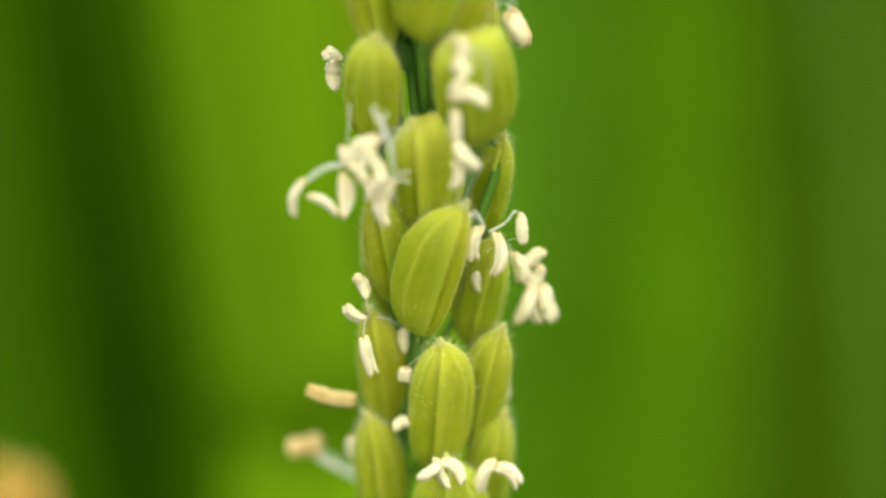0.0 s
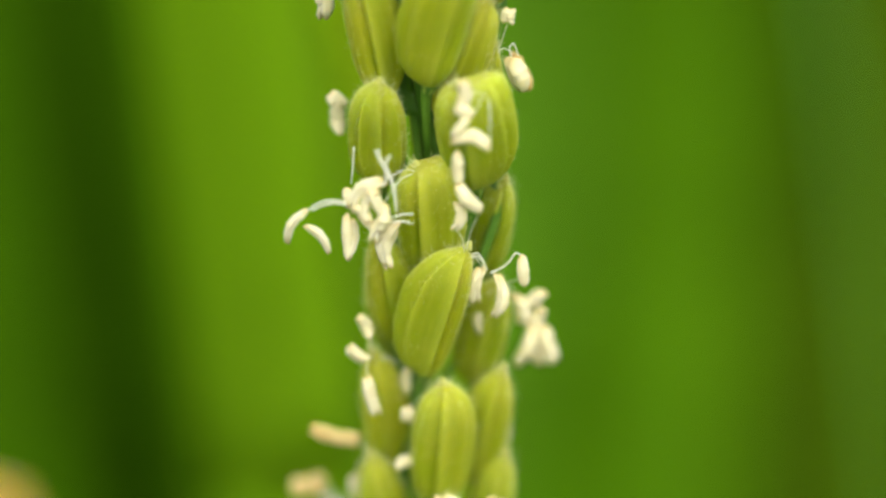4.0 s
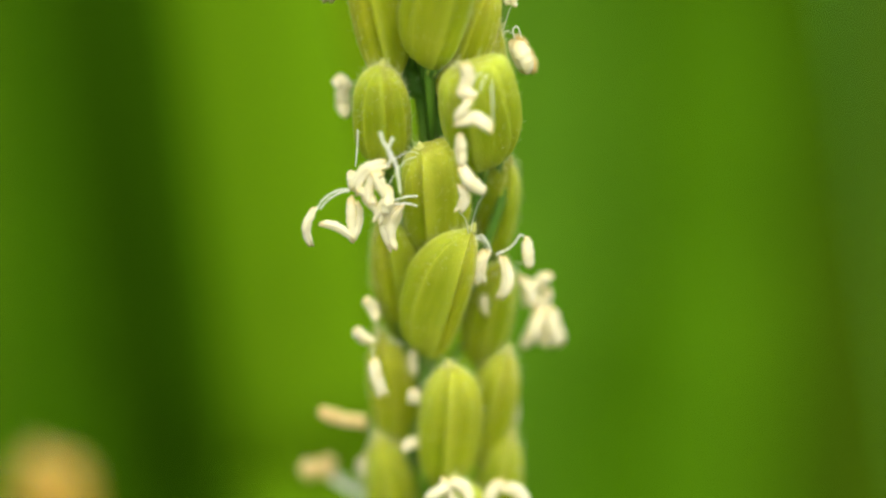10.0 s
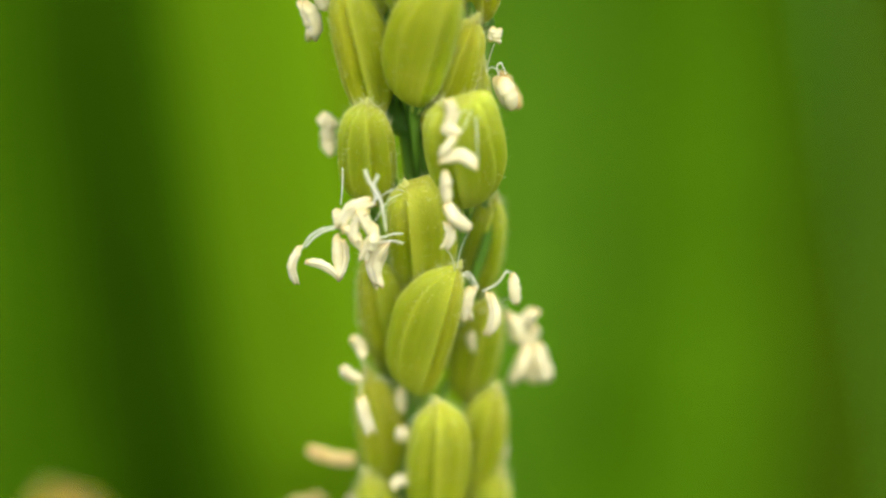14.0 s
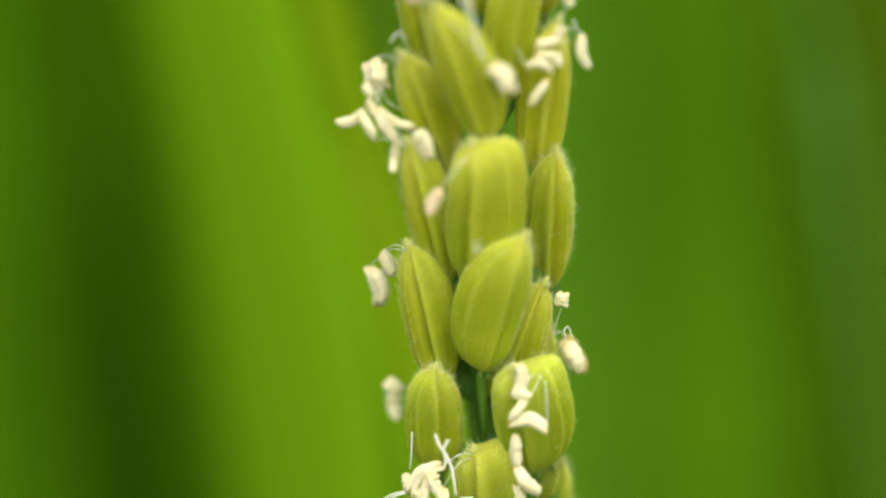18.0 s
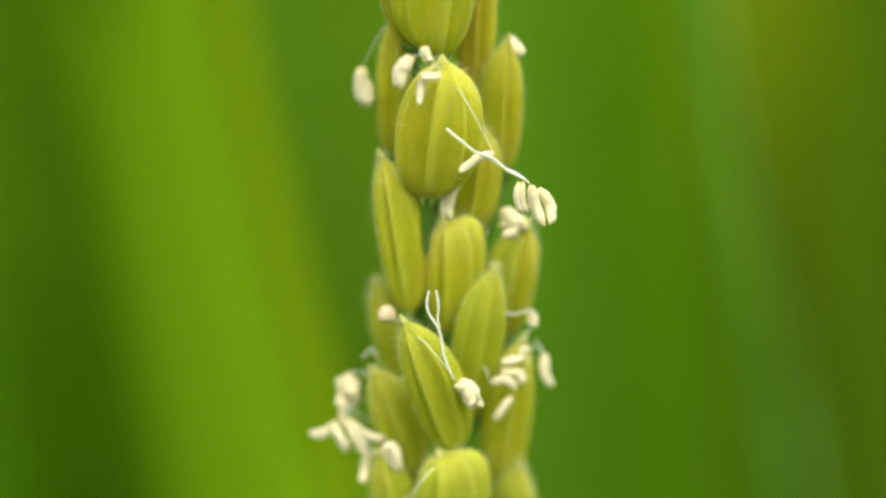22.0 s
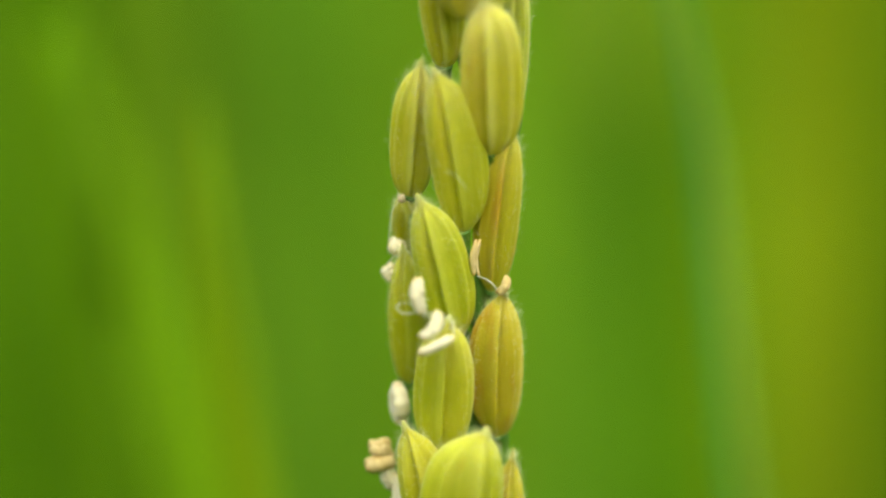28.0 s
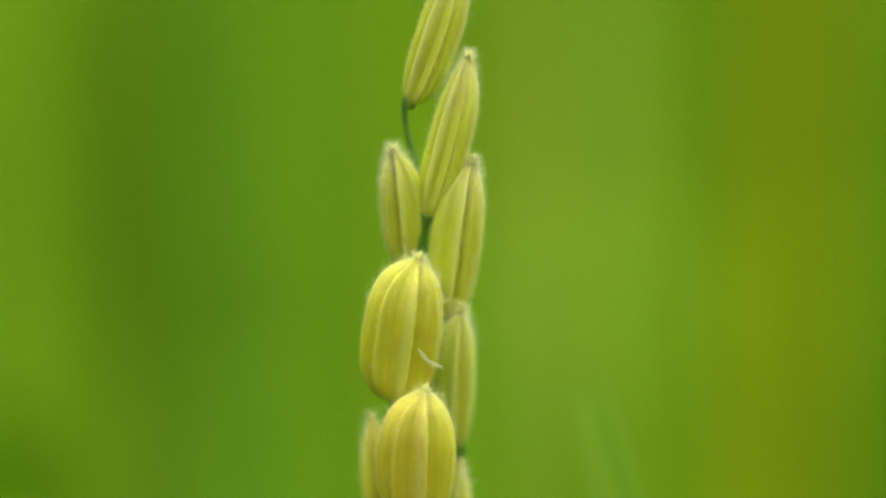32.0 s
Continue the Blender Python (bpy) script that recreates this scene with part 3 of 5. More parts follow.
def palea_relief(d, s, r):
    """The sunken palea: a hollow beside the seam, a low nerve, a keel."""
    fade = min(1.0, 5 * s) * min(1.0, 6.0 * (1 - s) + 0.25)
    nerve = math.exp(-((d - r[3]) / 5.0) ** 2)
    keel = math.exp(-((d - 180) / 7.0) ** 2)
    high = -0.10 - 0.06 * fade * math.exp(-((d - 106) / 12.0) ** 2) + fade * 0.045 * nerve + 0.05 * keel
    return high, max(0.5 * nerve, 0.8 * keel)


def shell_data(g, start, stop, relief, r, steps=80, rings=34):
    """One hull shell: an arc of the grain's cross-section from start to stop (degrees round the grain), with an inner wall."""
    verts, faces, uvs = [], [], []
    degs = [start + (stop - start) * i / steps for i in range(steps + 1)]
    coarse = [start + (stop - start) * i / 12 for i in range(13)]
    n = len(degs) + len(coarse)
    for q in range(rings + 1):
        s = q / rings
        for deg in degs:
            high, pale = relief(abs(deg) if deg <= 180 else 360 - deg, s, r)
            k = 1 + high + 0.045 * noise.noise(Vector((deg * 0.02, s * 2.6, g.seed * 3.7))) + 0.012 * noise.noise(Vector((deg * 0.11, s * 9, g.seed * 1.3)))
            verts.append(g.at(s, deg, k))
            uvs.append((pale, s))
        for deg in reversed(coarse):
            verts.append(g.at(s, deg, 0.78))
            uvs.append((0, s))
    for q in range(rings):
        for i in range(n):
            j = (i + 1) % n
            faces.append((q * n + i, q * n + j, (q + 1) * n + j, (q + 1) * n + i))
    faces.append(tuple(reversed(range(n))))
    faces.append(tuple(range(rings * n, (rings + 1) * n)))
    return verts, faces, uvs


def hairs_data(g, count, rng):
    """Fine bristles on the keels, the nerves and near the tip."""
    verts, faces = [], []
    for _ in range(count):
        s = 1 - rng.random() ** (1.6 if count < 1500 else 2.6) * 0.95 if rng.random() < 0.75 else rng.random()
        on_face = rng.random() < 0.42
        deg = rng.uniform(-180, 180) if on_face else rng.choice((0, 0, 0, 52, -52, 92, -92, 180, 180, 150, 210)) + rng.uniform(-8, 8)
        a = radians(deg)
        p = g.at(s, deg, 1.0 if abs(deg) < 98 else 0.93)
        out = Vector((math.cos(a) / g.width, math.sin(a) / g.thick, 0)).normalized()
        d = (out * rng.uniform(0.5, 1.0) + Vector((rng.uniform(-.5, .5), rng.uniform(-.5, .5), rng.uniform(0.1, 1.6)))).normalized()
        h = (0.13 + 0.5 * rng.random() ** 1.8) * MM * (0.6 + 0.7 * s) * (0.5 if on_face and s < 0.85 else 1)
        r = rng.uniform(0.006, 0.010) * MM
        u = d.orthogonal().normalized() * r
        w = d.cross(u.normalized()) * r
        o = len(verts)
        p = p - d * 0.05 * MM
        verts += [p + u, p - u * 0.5 + w * 0.87, p - u * 0.5 - w * 0.87, p + d * h]
        faces += [(o, o + 1, o + 3), (o + 1, o + 2, o + 3), (o + 2, o, o + 3), (o, o + 2, o + 1)]
    return verts, faces


def cone_data(base_w, base_t, length, bend):
    """The blunt little beak at a hull's tip."""
    verts, faces = [], []
    n, rings = 8, 4
    for r in range(rings + 1):
        s = r / rings
        k = (1 - s ** 1.4) * 0.9 + 0.1
        for i in range(n):
            a = 2 * math.pi * i / n
            verts.append((bend * s * s + base_w * k * math.cos(a), base_t * k * math.sin(a), s * length))
    for r in range(rings):
        for i in range(n):
            j = (i + 1) % n
            faces.append((r * n + i, r * n + j, (r + 1) * n + j, (r + 1) * n + i))
    faces.append(tuple(reversed(range(n))))
    faces.append(tuple(range(rings * n, (rings + 1) * n)))
    return verts, faces


def glume_data(width, length, thick):
    """A small pointed scale that clasps the hull's base."""
    verts, faces = [], []
    n = 6
    for r in range(6):
        s = r / 5
        w = width * (1 - s) ** 0.7 * (0.75 + 0.5 * s)
        for layer in (0, 1):
            for i in range(n + 1):
                u = i / n * 2 - 1
                verts.append((w * u * 0.5, -(thick * (1 - u * u * 0.7)) * (0.5 + 0.6 * s) - 0.00008 * layer, s * length))
    m = 2 * (n + 1)
    for r in range(5):
        for i in range(n):
            a, b = r * m, (r + 1) * m
            faces.append((a + i, b + i, b + i + 1, a + i + 1))
            faces.append((a + n + 1 + i, a + n + 2 + i, b + n + 2 + i, b + n + 1 + i))
        faces.append((a, a + n + 1, b + n + 1, b))
        faces.append((a + n, b + n, b + 2 * n + 1, a + 2 * n + 1))
    faces.append(tuple(range(n + 1)) + tuple(reversed(range(n + 1, m))))
    return verts, faces


SPIKELETS = []
KIND_LABEL = {"green": "plump yellow-green rice hull with pale ribs", "lime": "plump lime-yellow rice hull with pale ribs", "yellow": "straw-yellow ripening rice hull with pale ribs",
              "straw": "pale straw-yellow rice hull with a downy tip", "brown": "straw-coloured rice hull browned along its side", "gold": "golden ripe rice hull"}


def spikelet(plant, tip, base, width, spin=0.0, tone="green", gape=0.0, widest=0.95, blunt=0.72, hairy=900, skew=0.0, off=0.08, foot=0.68):
    """One rice grain: lemma with its palea, beak, two glumes, stalk and bristles. Places and width in millimetres."""
    rng = random.Random(len(SPIKELETS) * 7 + 3)
    foot_end, high = Vector(base) * MM, Vector(tip) * MM
    # the hull begins above the cup of its stalk
    low = foot_end.lerp(high, 0.075)
    length = (high - low).length
    eye = Vector((0, -0.18, 1.0))
    m = frame_between(low, high, (eye - low).normalized()) @ pose(0, 0, 0, 0, 0, spin)
    g = Grain(length * 0.97, width * MM, off, widest * rng.uniform(0.98, 1.03), blunt, skew, foot, len(SPIKELETS))
    # ripening hulls shrink between their nerves
    firm = 1.45 if tone in ("yellow", "straw") else 1.0
    r = (rng.uniform(46, 58), firm * rng.uniform(0.75, 1.2), firm * rng.uniform(0.5, 1.2), rng.uniform(146, 156))
    v, f, uv = shell_data(g, -97, 97, lemma_relief, r)
    body = part("spikelet", mesh_from("spikelet", v, f, uv), HULLS[tone], plant, m, KIND_LABEL[tone] + (", open in flower" if gape else ""))
    v, f, uv = shell_data(g, 90, 270, palea_relief, r, steps=48)
    part("palea", mesh_from("palea", v, f, uv), HULLS[tone], body, m @ pose(0, 0, 0, 0, -1.2 * gape, 0))
    v, f = cone_data(g.width * 0.08, g.thick * 0.09, length * 0.07, -g.width * 0.02)
    part("beak", mesh_from("beak", v, f), tip_mat, body, m @ pose(0, 0, length * 0.945), "pale straw-coloured point")
    for a in (0, 180):
        v, f = glume_data(g.width * 0.34, length * 0.15, g.thick * 0.24)
        part("glume", mesh_from("glume", v, f), glume_mat, body, m @ pose(0, 0, -length * 0.03, 0, 0, a + 90))
    v, f = hairs_data(g, hairy, rng)
    tagged(part("bristles", mesh_from("bristles", v, f, None, False), hair_mat, body, m, "fine pale bristles"), kind="stuff")
    SPIKELETS.append((body, m, length))
    return body


def stalk(plant, i, *points):
    """The short stalk that carries grain i, from the axis to the cup at its base."""
    body, m, _ = SPIKELETS[i]
    pts = [m.inverted() @ (Vector(p) * MM) for p in points] + [Vector((0, 0, 0.0002))]
    v, f = tube(pts, [0.2 * MM] * (len(pts) - 2) + [0.3 * MM, 0.5 * MM], 8)
    part("pedicel", mesh_from("pedicel", v, f), stalk_mat, body, m)


def anther_data(length, width, bend, split):
    """A pollen sac: two rounded lobes side by side that part at the lower end, bent and a little shrivelled."""
    verts, faces = [], []
    n, rings = 12, 14
    for lobe in (-1, 1):
        o = len(verts)
        for r in range(rings + 1):
            s = r / rings
            k = max(0.10, 1 - abs(2 * s - 1) ** 3.0) ** 0.5
            off = bend * length * math.sin(math.pi * s) + lobe * width * (0.15 + split * 0.6 * (max(0, s - 0.7) + max(0, 0.2 - s)))
            dent = 1 + 0.3 * noise.noise(Vector((s * 7, lobe * 3.1, length * 9000)))
            for i in range(n):
                a = 2 * math.pi * i / n
                lump = dent * (1 + 0.10 * noise.noise(Vector((s * 9, a, lobe + width * 5000))))
                verts.append((off + 0.34 * width * k * lump * math.cos(a), 0.40 * width * k * lump * math.sin(a) + 0.4 * bend * length * s * s, s * length))
        for r in range(rings):
            for i in range(n):
                j = (i + 1) % n
                faces.append((o + r * n + i, o + r * n + j, o + (r + 1) * n + j, o + (r + 1) * n + i))
        faces.append(tuple(o + q for q in reversed(range(n))))
        faces.append(tuple(o + q for q in range(rings * n, (rings + 1) * n)))
    return verts, faces


ANTHER_LABEL = {"cream": "creamy white pollen sac", "tan": "dried tan pollen sac", "pink": "buff withered pollen sac"}
COUNT = [0]


def anther(i, a, b, width, tone="cream"):
    """A pollen sac on grain i, from a to b (millimetres)."""
    COUNT[0] += 1
    low, high = Vector(a) * MM, Vector(b) * MM
    m = frame_between(low, high, (Vector((0, -0.18, 1.0)) - low).normalized()) @ pose(0, 0, 0, 0, 0, (COUNT[0] * 67) % 180 - 90)
    v, f = anther_data((high - low).length, width * MM, 0.2 * math.sin(COUNT[0] * 2.1), 0.5 + 0.4 * math.sin(COUNT[0] * 5.3))
    return part("anther", mesh_from("anther", v, f), ANTHERS[tone], SPIKELETS[i][0], m, ANTHER_LABEL[tone])


def filament(i, width, *points):
    """A thin thread on grain i through the points (millimetres)."""
    m = SPIKELETS[i][1]
    pts = [m.inverted() @ (Vector(p) * MM) for p in points]
    r = width * 0.42 * MM
    v, f = tube(pts, [r] * (len(pts) - 1) + [r * 0.7], 6)
    return part("filament", mesh_from("filament", v, f), thread_mat, SPIKELETS[i][0], m, "thin pale thread")


def axis(plant, radius, name, *points):
    base = PLACE[plant]
    pts = [base.inverted() @ (Vector(p) * MM) for p in points]
    n = len(pts) - 1
    v, f = tube(pts, [radius * MM * (1 - (0.6 if name == "rachis" else 0.15) * k / n) for k in range(n + 1)], 12)
    return part(name, mesh_from(name, v, f), stalk_mat, plant, base)


panicle = holder("rice_panicle", pose(-0.0100, 0.0152, 0), "upright flowering rice panicle with yellow-green grains and white anthers", "rice panicle")
axis(panicle, 1.15, "culm", (-10, 15.2, 0), (-7, 11.7, 228.7), (-5.6, 7.5, 503.2), (-3.2, 3.3, 777.7), (-2, 1.2, 915))
axis(panicle, 0.62, "rachis", (-2.04, 1.2, 914.99), (-1.14, 1.2, 921.53), (-0.32, 1.2, 927.92), (0.21, 1.2, 933.22), (0.26, 1.2, 940.85), (-1.06, 1.2, 942.35), (-1.36, 1.2, 947.49), (-0.37, 1.2, 951.95), (0.46, 1.2, 956.65), (-1.67, 1.2, 961.1), (-1.13, 1.2, 967.39), (-0.98, 1.2, 972.73), (-0.81, 1.2, 975.93), (-0.26, 1.15, 983.82), (-0.13, 1.01, 987.45), (0.19, 0.59, 993.19), (0.21, 0.19, 997.02), (0.24, 0.17, 997.19), (-0.98, -0.77, 1003.72), (-1.13, -1.61, 1008.34), (-0.18, -2.45, 1012.31), (0.08, -4.16, 1019.15))
axis(panicle, 0.17, "branch", (0.09, -4.75, 1019.09), (-0.19, -5.54, 1021.89), (-0.64, -6.04, 1023.56), (-0.83, -6.47, 1024.95), (-0.62, -6.65, 1025.5))
axis(panicle, 0.34, "branch", (0.14, 0.8, 939.48), (-0.27, 0.8, 942.49), (-0.87, 0.8, 944.58))
axis(panicle, 0.3, "branch", (-0.19, 1, 937.3), (-0.49, 1, 940.33), (-0.78, 1, 942.73))
axis(panicle, 0.28, "branch", (1.98, 0.2, 931.41), (3.4, 0.2, 935.69), (3.71, 0.2, 937.51), (3.24, 0.2, 938.42))
axis(panicle, 0.28, "branch", (2.8, 0.8, 946.71), (2.76, 0.8, 950.88), (2.89, 0.8, 952.95), (2.73, 0.8, 955))
axis(panicle, 0.34, "branch", (-0.43, 0.2, 926.45), (-0.32, 0.2, 925.17), (-0.29, 0.2, 923.9))
spikelet(panicle, (2.17, -3.7, 936.44), (-0.08, -1.1, 927.56), 3.35, 180, blunt=0.78, off=0.22, foot=0.55)
spikelet(panicle, (0.99, -3.2, 928.87), (0.57, -0.6, 919.82), 3.40, 12, widest=1.0, blunt=0.55, off=0.05)
spikelet(panicle, (-0.48, -2.7, 940.35), (-0.04, -0.1, 932.84), 3.60, 5, widest=1.08, blunt=0.22, skew=0.6, off=0.14)
spikelet(panicle, (-2.44, -2.2, 944.48), (-2.23, 0.4, 937.44), 3.00, 172, blunt=0.6, off=0.03)
spikelet(panicle, (1.47, -3.73, 944.90), (2.54, -1.1, 937.96), 3.95, 0, "green", 1.0, widest=1.12, blunt=0.12, skew=0.4, off=0.12, foot=0.55)
spikelet(panicle, (3.11, -1.7, 948.69), (0.57, 0.9, 940.84), 3.15, 170, blunt=0.85, off=0.1)
spikelet(panicle, (2.12, -3.9, 951.76), (-0.07, -1.3, 943.24), 3.50, 180, blunt=0.75, off=0.2, foot=0.55)
spikelet(panicle, (-3.79, -2.2, 950.93), (-2.02, 0.4, 941.75), 2.83, 12, blunt=0.8, off=0.1)
spikelet(panicle, (-3.76, -2.7, 956.32), (-1.78, -0.1, 947.3), 2.71, 8, blunt=0.8, off=0.1)
spikelet(panicle, (-0.5, -3.9, 956.49), (-0.78, -1.3, 948.09), 3.95, 5, blunt=0.28, skew=0.5, off=0.17, widest=1.0)
spikelet(panicle, (3.89, -0.7, 954.75), (3.22, 1.9, 946.69), 2.66, 168, blunt=0.85, off=0.1)
spikelet(panicle, (-2.51, -4.7, 963.6), (0.37, -2.1, 955.28), 2.90, -12, blunt=0.78, off=0.12)
spikelet(panicle, (-4.06, -2.1, 960.48), (-1.54, 0.5, 952.98), 2.62, 10, blunt=0.8, off=0.1)
spikelet(panicle, (2.23, -2.7, 966), (0.87, -0.1, 956.55), 2.60, 182, blunt=0.85, off=0.05)
spikelet(panicle, (3.89, -1.2, 967.93), (2.77, 1.4, 960.82), 2.72, 165, "lime", blunt=0.85, off=0.1)
spikelet(panicle, (3.73, -1.7, 962.07), (2.79, 0.9, 952.7), 2.60, 172, "lime", blunt=0.85, off=0.1)
spikelet(panicle, (-3.93, -0.1, 964.71), (-2.14, 2.5, 957.2), 2.35, 12, blunt=0.85, off=0.1)
spikelet(panicle, (-3.68, -2.7, 971.7), (-2.11, -0.1, 962.04), 2.67, 5, "lime", blunt=0.85, off=0.14)
spikelet(panicle, (-0.41, -2.21, 968.18), (-0.28, 0.4, 961.09), 3.00, 5, "lime", blunt=0.26, skew=0.5, off=0.2, widest=1.0)
spikelet(panicle, (-0.51, -4.7, 976.73), (-1.31, -2.1, 968.59), 4.30, 0, "lime", blunt=0.6, off=0.02, foot=0.7)
spikelet(panicle, (2.8, -0.7, 977.35), (2.66, 1.9, 969.27), 2.28, 170, "lime", blunt=0.85, off=0.1)
spikelet(panicle, (1.52, -1.2, 972.91), (0.68, 1.4, 965.86), 2.28, 10, "lime", blunt=0.85)
spikelet(panicle, (-2.92, -0.2, 978.72), (-3.21, 2.4, 970), 2.24, 14, "lime", blunt=0.85, off=0.1)
spikelet(panicle, (0.26, -4.76, 984), (-0.73, -2.1, 975.82), 4.15, 180, "lime", blunt=0.55, off=0.17, foot=0.72)
spikelet(panicle, (-3.79, -2.76, 984.15), (-1.96, -0.1, 975.99), 2.74, 12, "lime", blunt=0.85, off=0.1)
spikelet(panicle, (1.62, -0.72, 982.55), (1.18, 1.9, 972.67), 2.06, 162, "brown", blunt=0.85, off=0.1)
spikelet(panicle, (-1.53, -3.61, 989.45), (-2.01, -0.71, 981.74), 3.10, 165, "lime", blunt=0.6, off=0)
spikelet(panicle, (1.22, -2.11, 990.79), (0.91, 0.88, 982.42), 2.85, 158, "brown", blunt=0.85, off=0.1)
spikelet(panicle, (-3.84, -0.68, 992.89), (-3.73, 2.41, 985.1), 2.21, 10, "lime", blunt=0.85, off=0.1)
spikelet(panicle, (-3, -3.54, 995.46), (-1.2, -0.29, 987.44), 2.83, 12, "lime", blunt=0.8, off=0.1)
spikelet(panicle, (-2.17, -4.96, 1001.76), (-0.74, -1.27, 992.79), 2.93, 18, "lime", blunt=0.75, off=0.14)
spikelet(panicle, (-2.82, -3.42, 1002.14), (-3.51, 0.14, 994.73), 2.40, 170, "yellow", blunt=0.85, off=0.02, foot=0.48)
spikelet(panicle, (-3.9, -0.53, 995.44), (-3.62, 2.41, 991.87), 1.70, 10, "lime", blunt=0.85, off=0.1)
spikelet(panicle, (1.7, -2.97, 999.05), (0.6, 0.57, 989.69), 2.36, 160, "brown", blunt=0.85, off=0.1)
spikelet(panicle, (0.25, -5.88, 1004.97), (0.51, -2.08, 996.77), 3.10, 10, "yellow", blunt=0.4, skew=0.3, off=0.08, foot=0.48)
spikelet(panicle, (-2.6, -4.77, 1009.62), (-1.62, -0.66, 1001.08), 2.30, 14, "yellow", hairy=1300, blunt=0.85, off=0.1, foot=0.48)
spikelet(panicle, (0.22, -7.52, 1010.81), (-0.18, -3.55, 1003.6), 4.00, 180, "yellow", blunt=0.6, off=0.06, foot=0.42, hairy=1300)
spikelet(panicle, (-0.07, -8.58, 1017.33), (-1.25, -4.17, 1009.61), 4.10, 180, "yellow", blunt=0.6, skew=0.1, off=0.06, foot=0.42, hairy=1900)
spikelet(panicle, (2.08, -5.49, 1015.03), (1.66, -1.21, 1007.32), 2.18, 165, "straw", hairy=2800, blunt=0.85, off=0.1, foot=0.48)
spikelet(panicle, (1.98, -3.3, 1007.27), (1.68, 0.65, 998.93), 1.97, 160, "straw", hairy=1300, blunt=0.85, off=0.1, foot=0.48)
spikelet(panicle, (2.66, -8.45, 1022.24), (1.47, -3.59, 1013.78), 2.60, 165, "straw", hairy=2800, blunt=0.85, off=0.1, foot=0.48)
spikelet(panicle, (-1.44, -8.11, 1022.79), (-0.89, -3.82, 1016.72), 2.27, 15, "straw", hairy=2800, blunt=0.85, off=0.1, foot=0.48)
spikelet(panicle, (2.5, -10.52, 1027.26), (0.13, -5.38, 1018.85), 2.31, -30, "straw", hairy=2800, blunt=0.85, foot=0.48)
spikelet(panicle, (2.23, -11.72, 1032.16), (-0.69, -6.55, 1024.56), 2.39, -30, "straw", hairy=2800, blunt=0.85, foot=0.48)
spikelet(panicle, (-2.75, -0.7, 929.7), (-1.56, 1.9, 920.05), 2.57, 14, blunt=0.85, off=0.1)
spikelet(panicle, (-2.61, -1.7, 936.23), (-1.22, 0.9, 928.54), 2.58, 10, blunt=0.85, off=0.1)
spikelet(panicle, (-2.79, -0.1, 933.8), (-1.48, 2.5, 927.22), 2.05, 15, blunt=0.85, off=0.1)
spikelet(panicle, (4.1, -1.7, 929.09), (2.76, 0.9, 920.25), 2.65, 165, blunt=0.85, off=0.1)
spikelet(panicle, (3.82, -0.4, 933.45), (2.64, 2.2, 925.61), 2.77, 170, blunt=0.85, off=0.1)
spikelet(panicle, (4.04, -0.1, 938.75), (3.11, 2.5, 931.8), 2.27, 165, blunt=0.85, off=0.1)
spikelet(panicle, (1.35, -3.7, 922.71), (1.04, -1.1, 913.44), 4.07, 6, "green", 1.0)
spikelet(panicle, (-2.81, -1.2, 924.01), (-1.74, 1.4, 914.74), 2.74, 12, blunt=0.85, off=0.1)
spikelet(panicle, (4.34, -1.2, 924.16), (3.11, 1.4, 914.6), 2.50, 166, blunt=0.85, off=0.1)
spikelet(panicle, (3.62, -1, 955.34), (3.39, 1.6, 946.62), 2.52, 165, blunt=0.85, off=0.1)
spikelet(panicle, (3.36, 0.1, 945.88), (2.63, 2.7, 936.55), 2.06, 170, blunt=0.85, off=0.1)
spikelet(panicle, (1.08, 0.1, 955.24), (1.75, 2.7, 947.69), 2.03, 12, blunt=0.85)
stalk(panicle, 0, (-1.05, 1.2, 922.23), (-0.37, -0.41, 925.16), (-0.08, -1.1, 927.56))
stalk(panicle, 1, (-2.04, 1.2, 914.99), (-0.21, -0.06, 917.65), (0.57, -0.6, 919.82))
stalk(panicle, 2, (-0.18, 1.2, 929.26), (-0.08, 0.29, 931.23), (-0.04, -0.1, 932.84))
stalk(panicle, 3, (0.07, 1.2, 931.81), (-1.54, 0.64, 934.91), (-2.23, 0.4, 937.44))
stalk(panicle, 4, (0.01, 1.2, 931.24), (1.78, -0.41, 934.94), (2.54, -1.1, 937.96))
stalk(panicle, 5, (0.24, 1.2, 938.62), (0.47, 0.99, 939.84), (0.57, 0.9, 940.84))
stalk(panicle, 6, (0.24, 1.2, 937.71), (0.02, -0.55, 940.75), (-0.07, -1.3, 943.24))
stalk(panicle, 7, (0.23, 1.2, 936.41), (-1.34, 0.64, 939.34), (-2.02, 0.4, 941.75))
stalk(panicle, 8, (-1.13, 1.2, 943.51), (-1.59, 0.29, 945.59), (-1.78, -0.1, 947.3))
stalk(panicle, 9, (-1.07, 1.2, 942.53), (-0.87, -0.55, 945.59), (-0.78, -1.3, 948.09))
stalk(panicle, 10, (0.24, 1.2, 937.8), (2.47, 1.69, 942.69), (3.42, 1.9, 946.69))
stalk(panicle, 11, (-1.16, 1.2, 948.39), (-0.09, -1.11, 952.18), (0.37, -2.1, 955.28))
stalk(panicle, 12, (-0.84, 1.2, 949.86), (-1.33, 0.71, 951.58), (-1.54, 0.5, 952.98))
stalk(panicle, 13, (-0.28, 1.2, 952.47), (0.52, 0.29, 954.71), (0.87, -0.1, 956.55))
stalk(panicle, 14, (0.06, 1.2, 954.4), (2.1, 1.34, 957.93), (2.97, 1.4, 960.82))
stalk(panicle, 15, (-1.22, 1.2, 945), (1.73, 0.99, 949.23), (2.99, 0.9, 952.7))
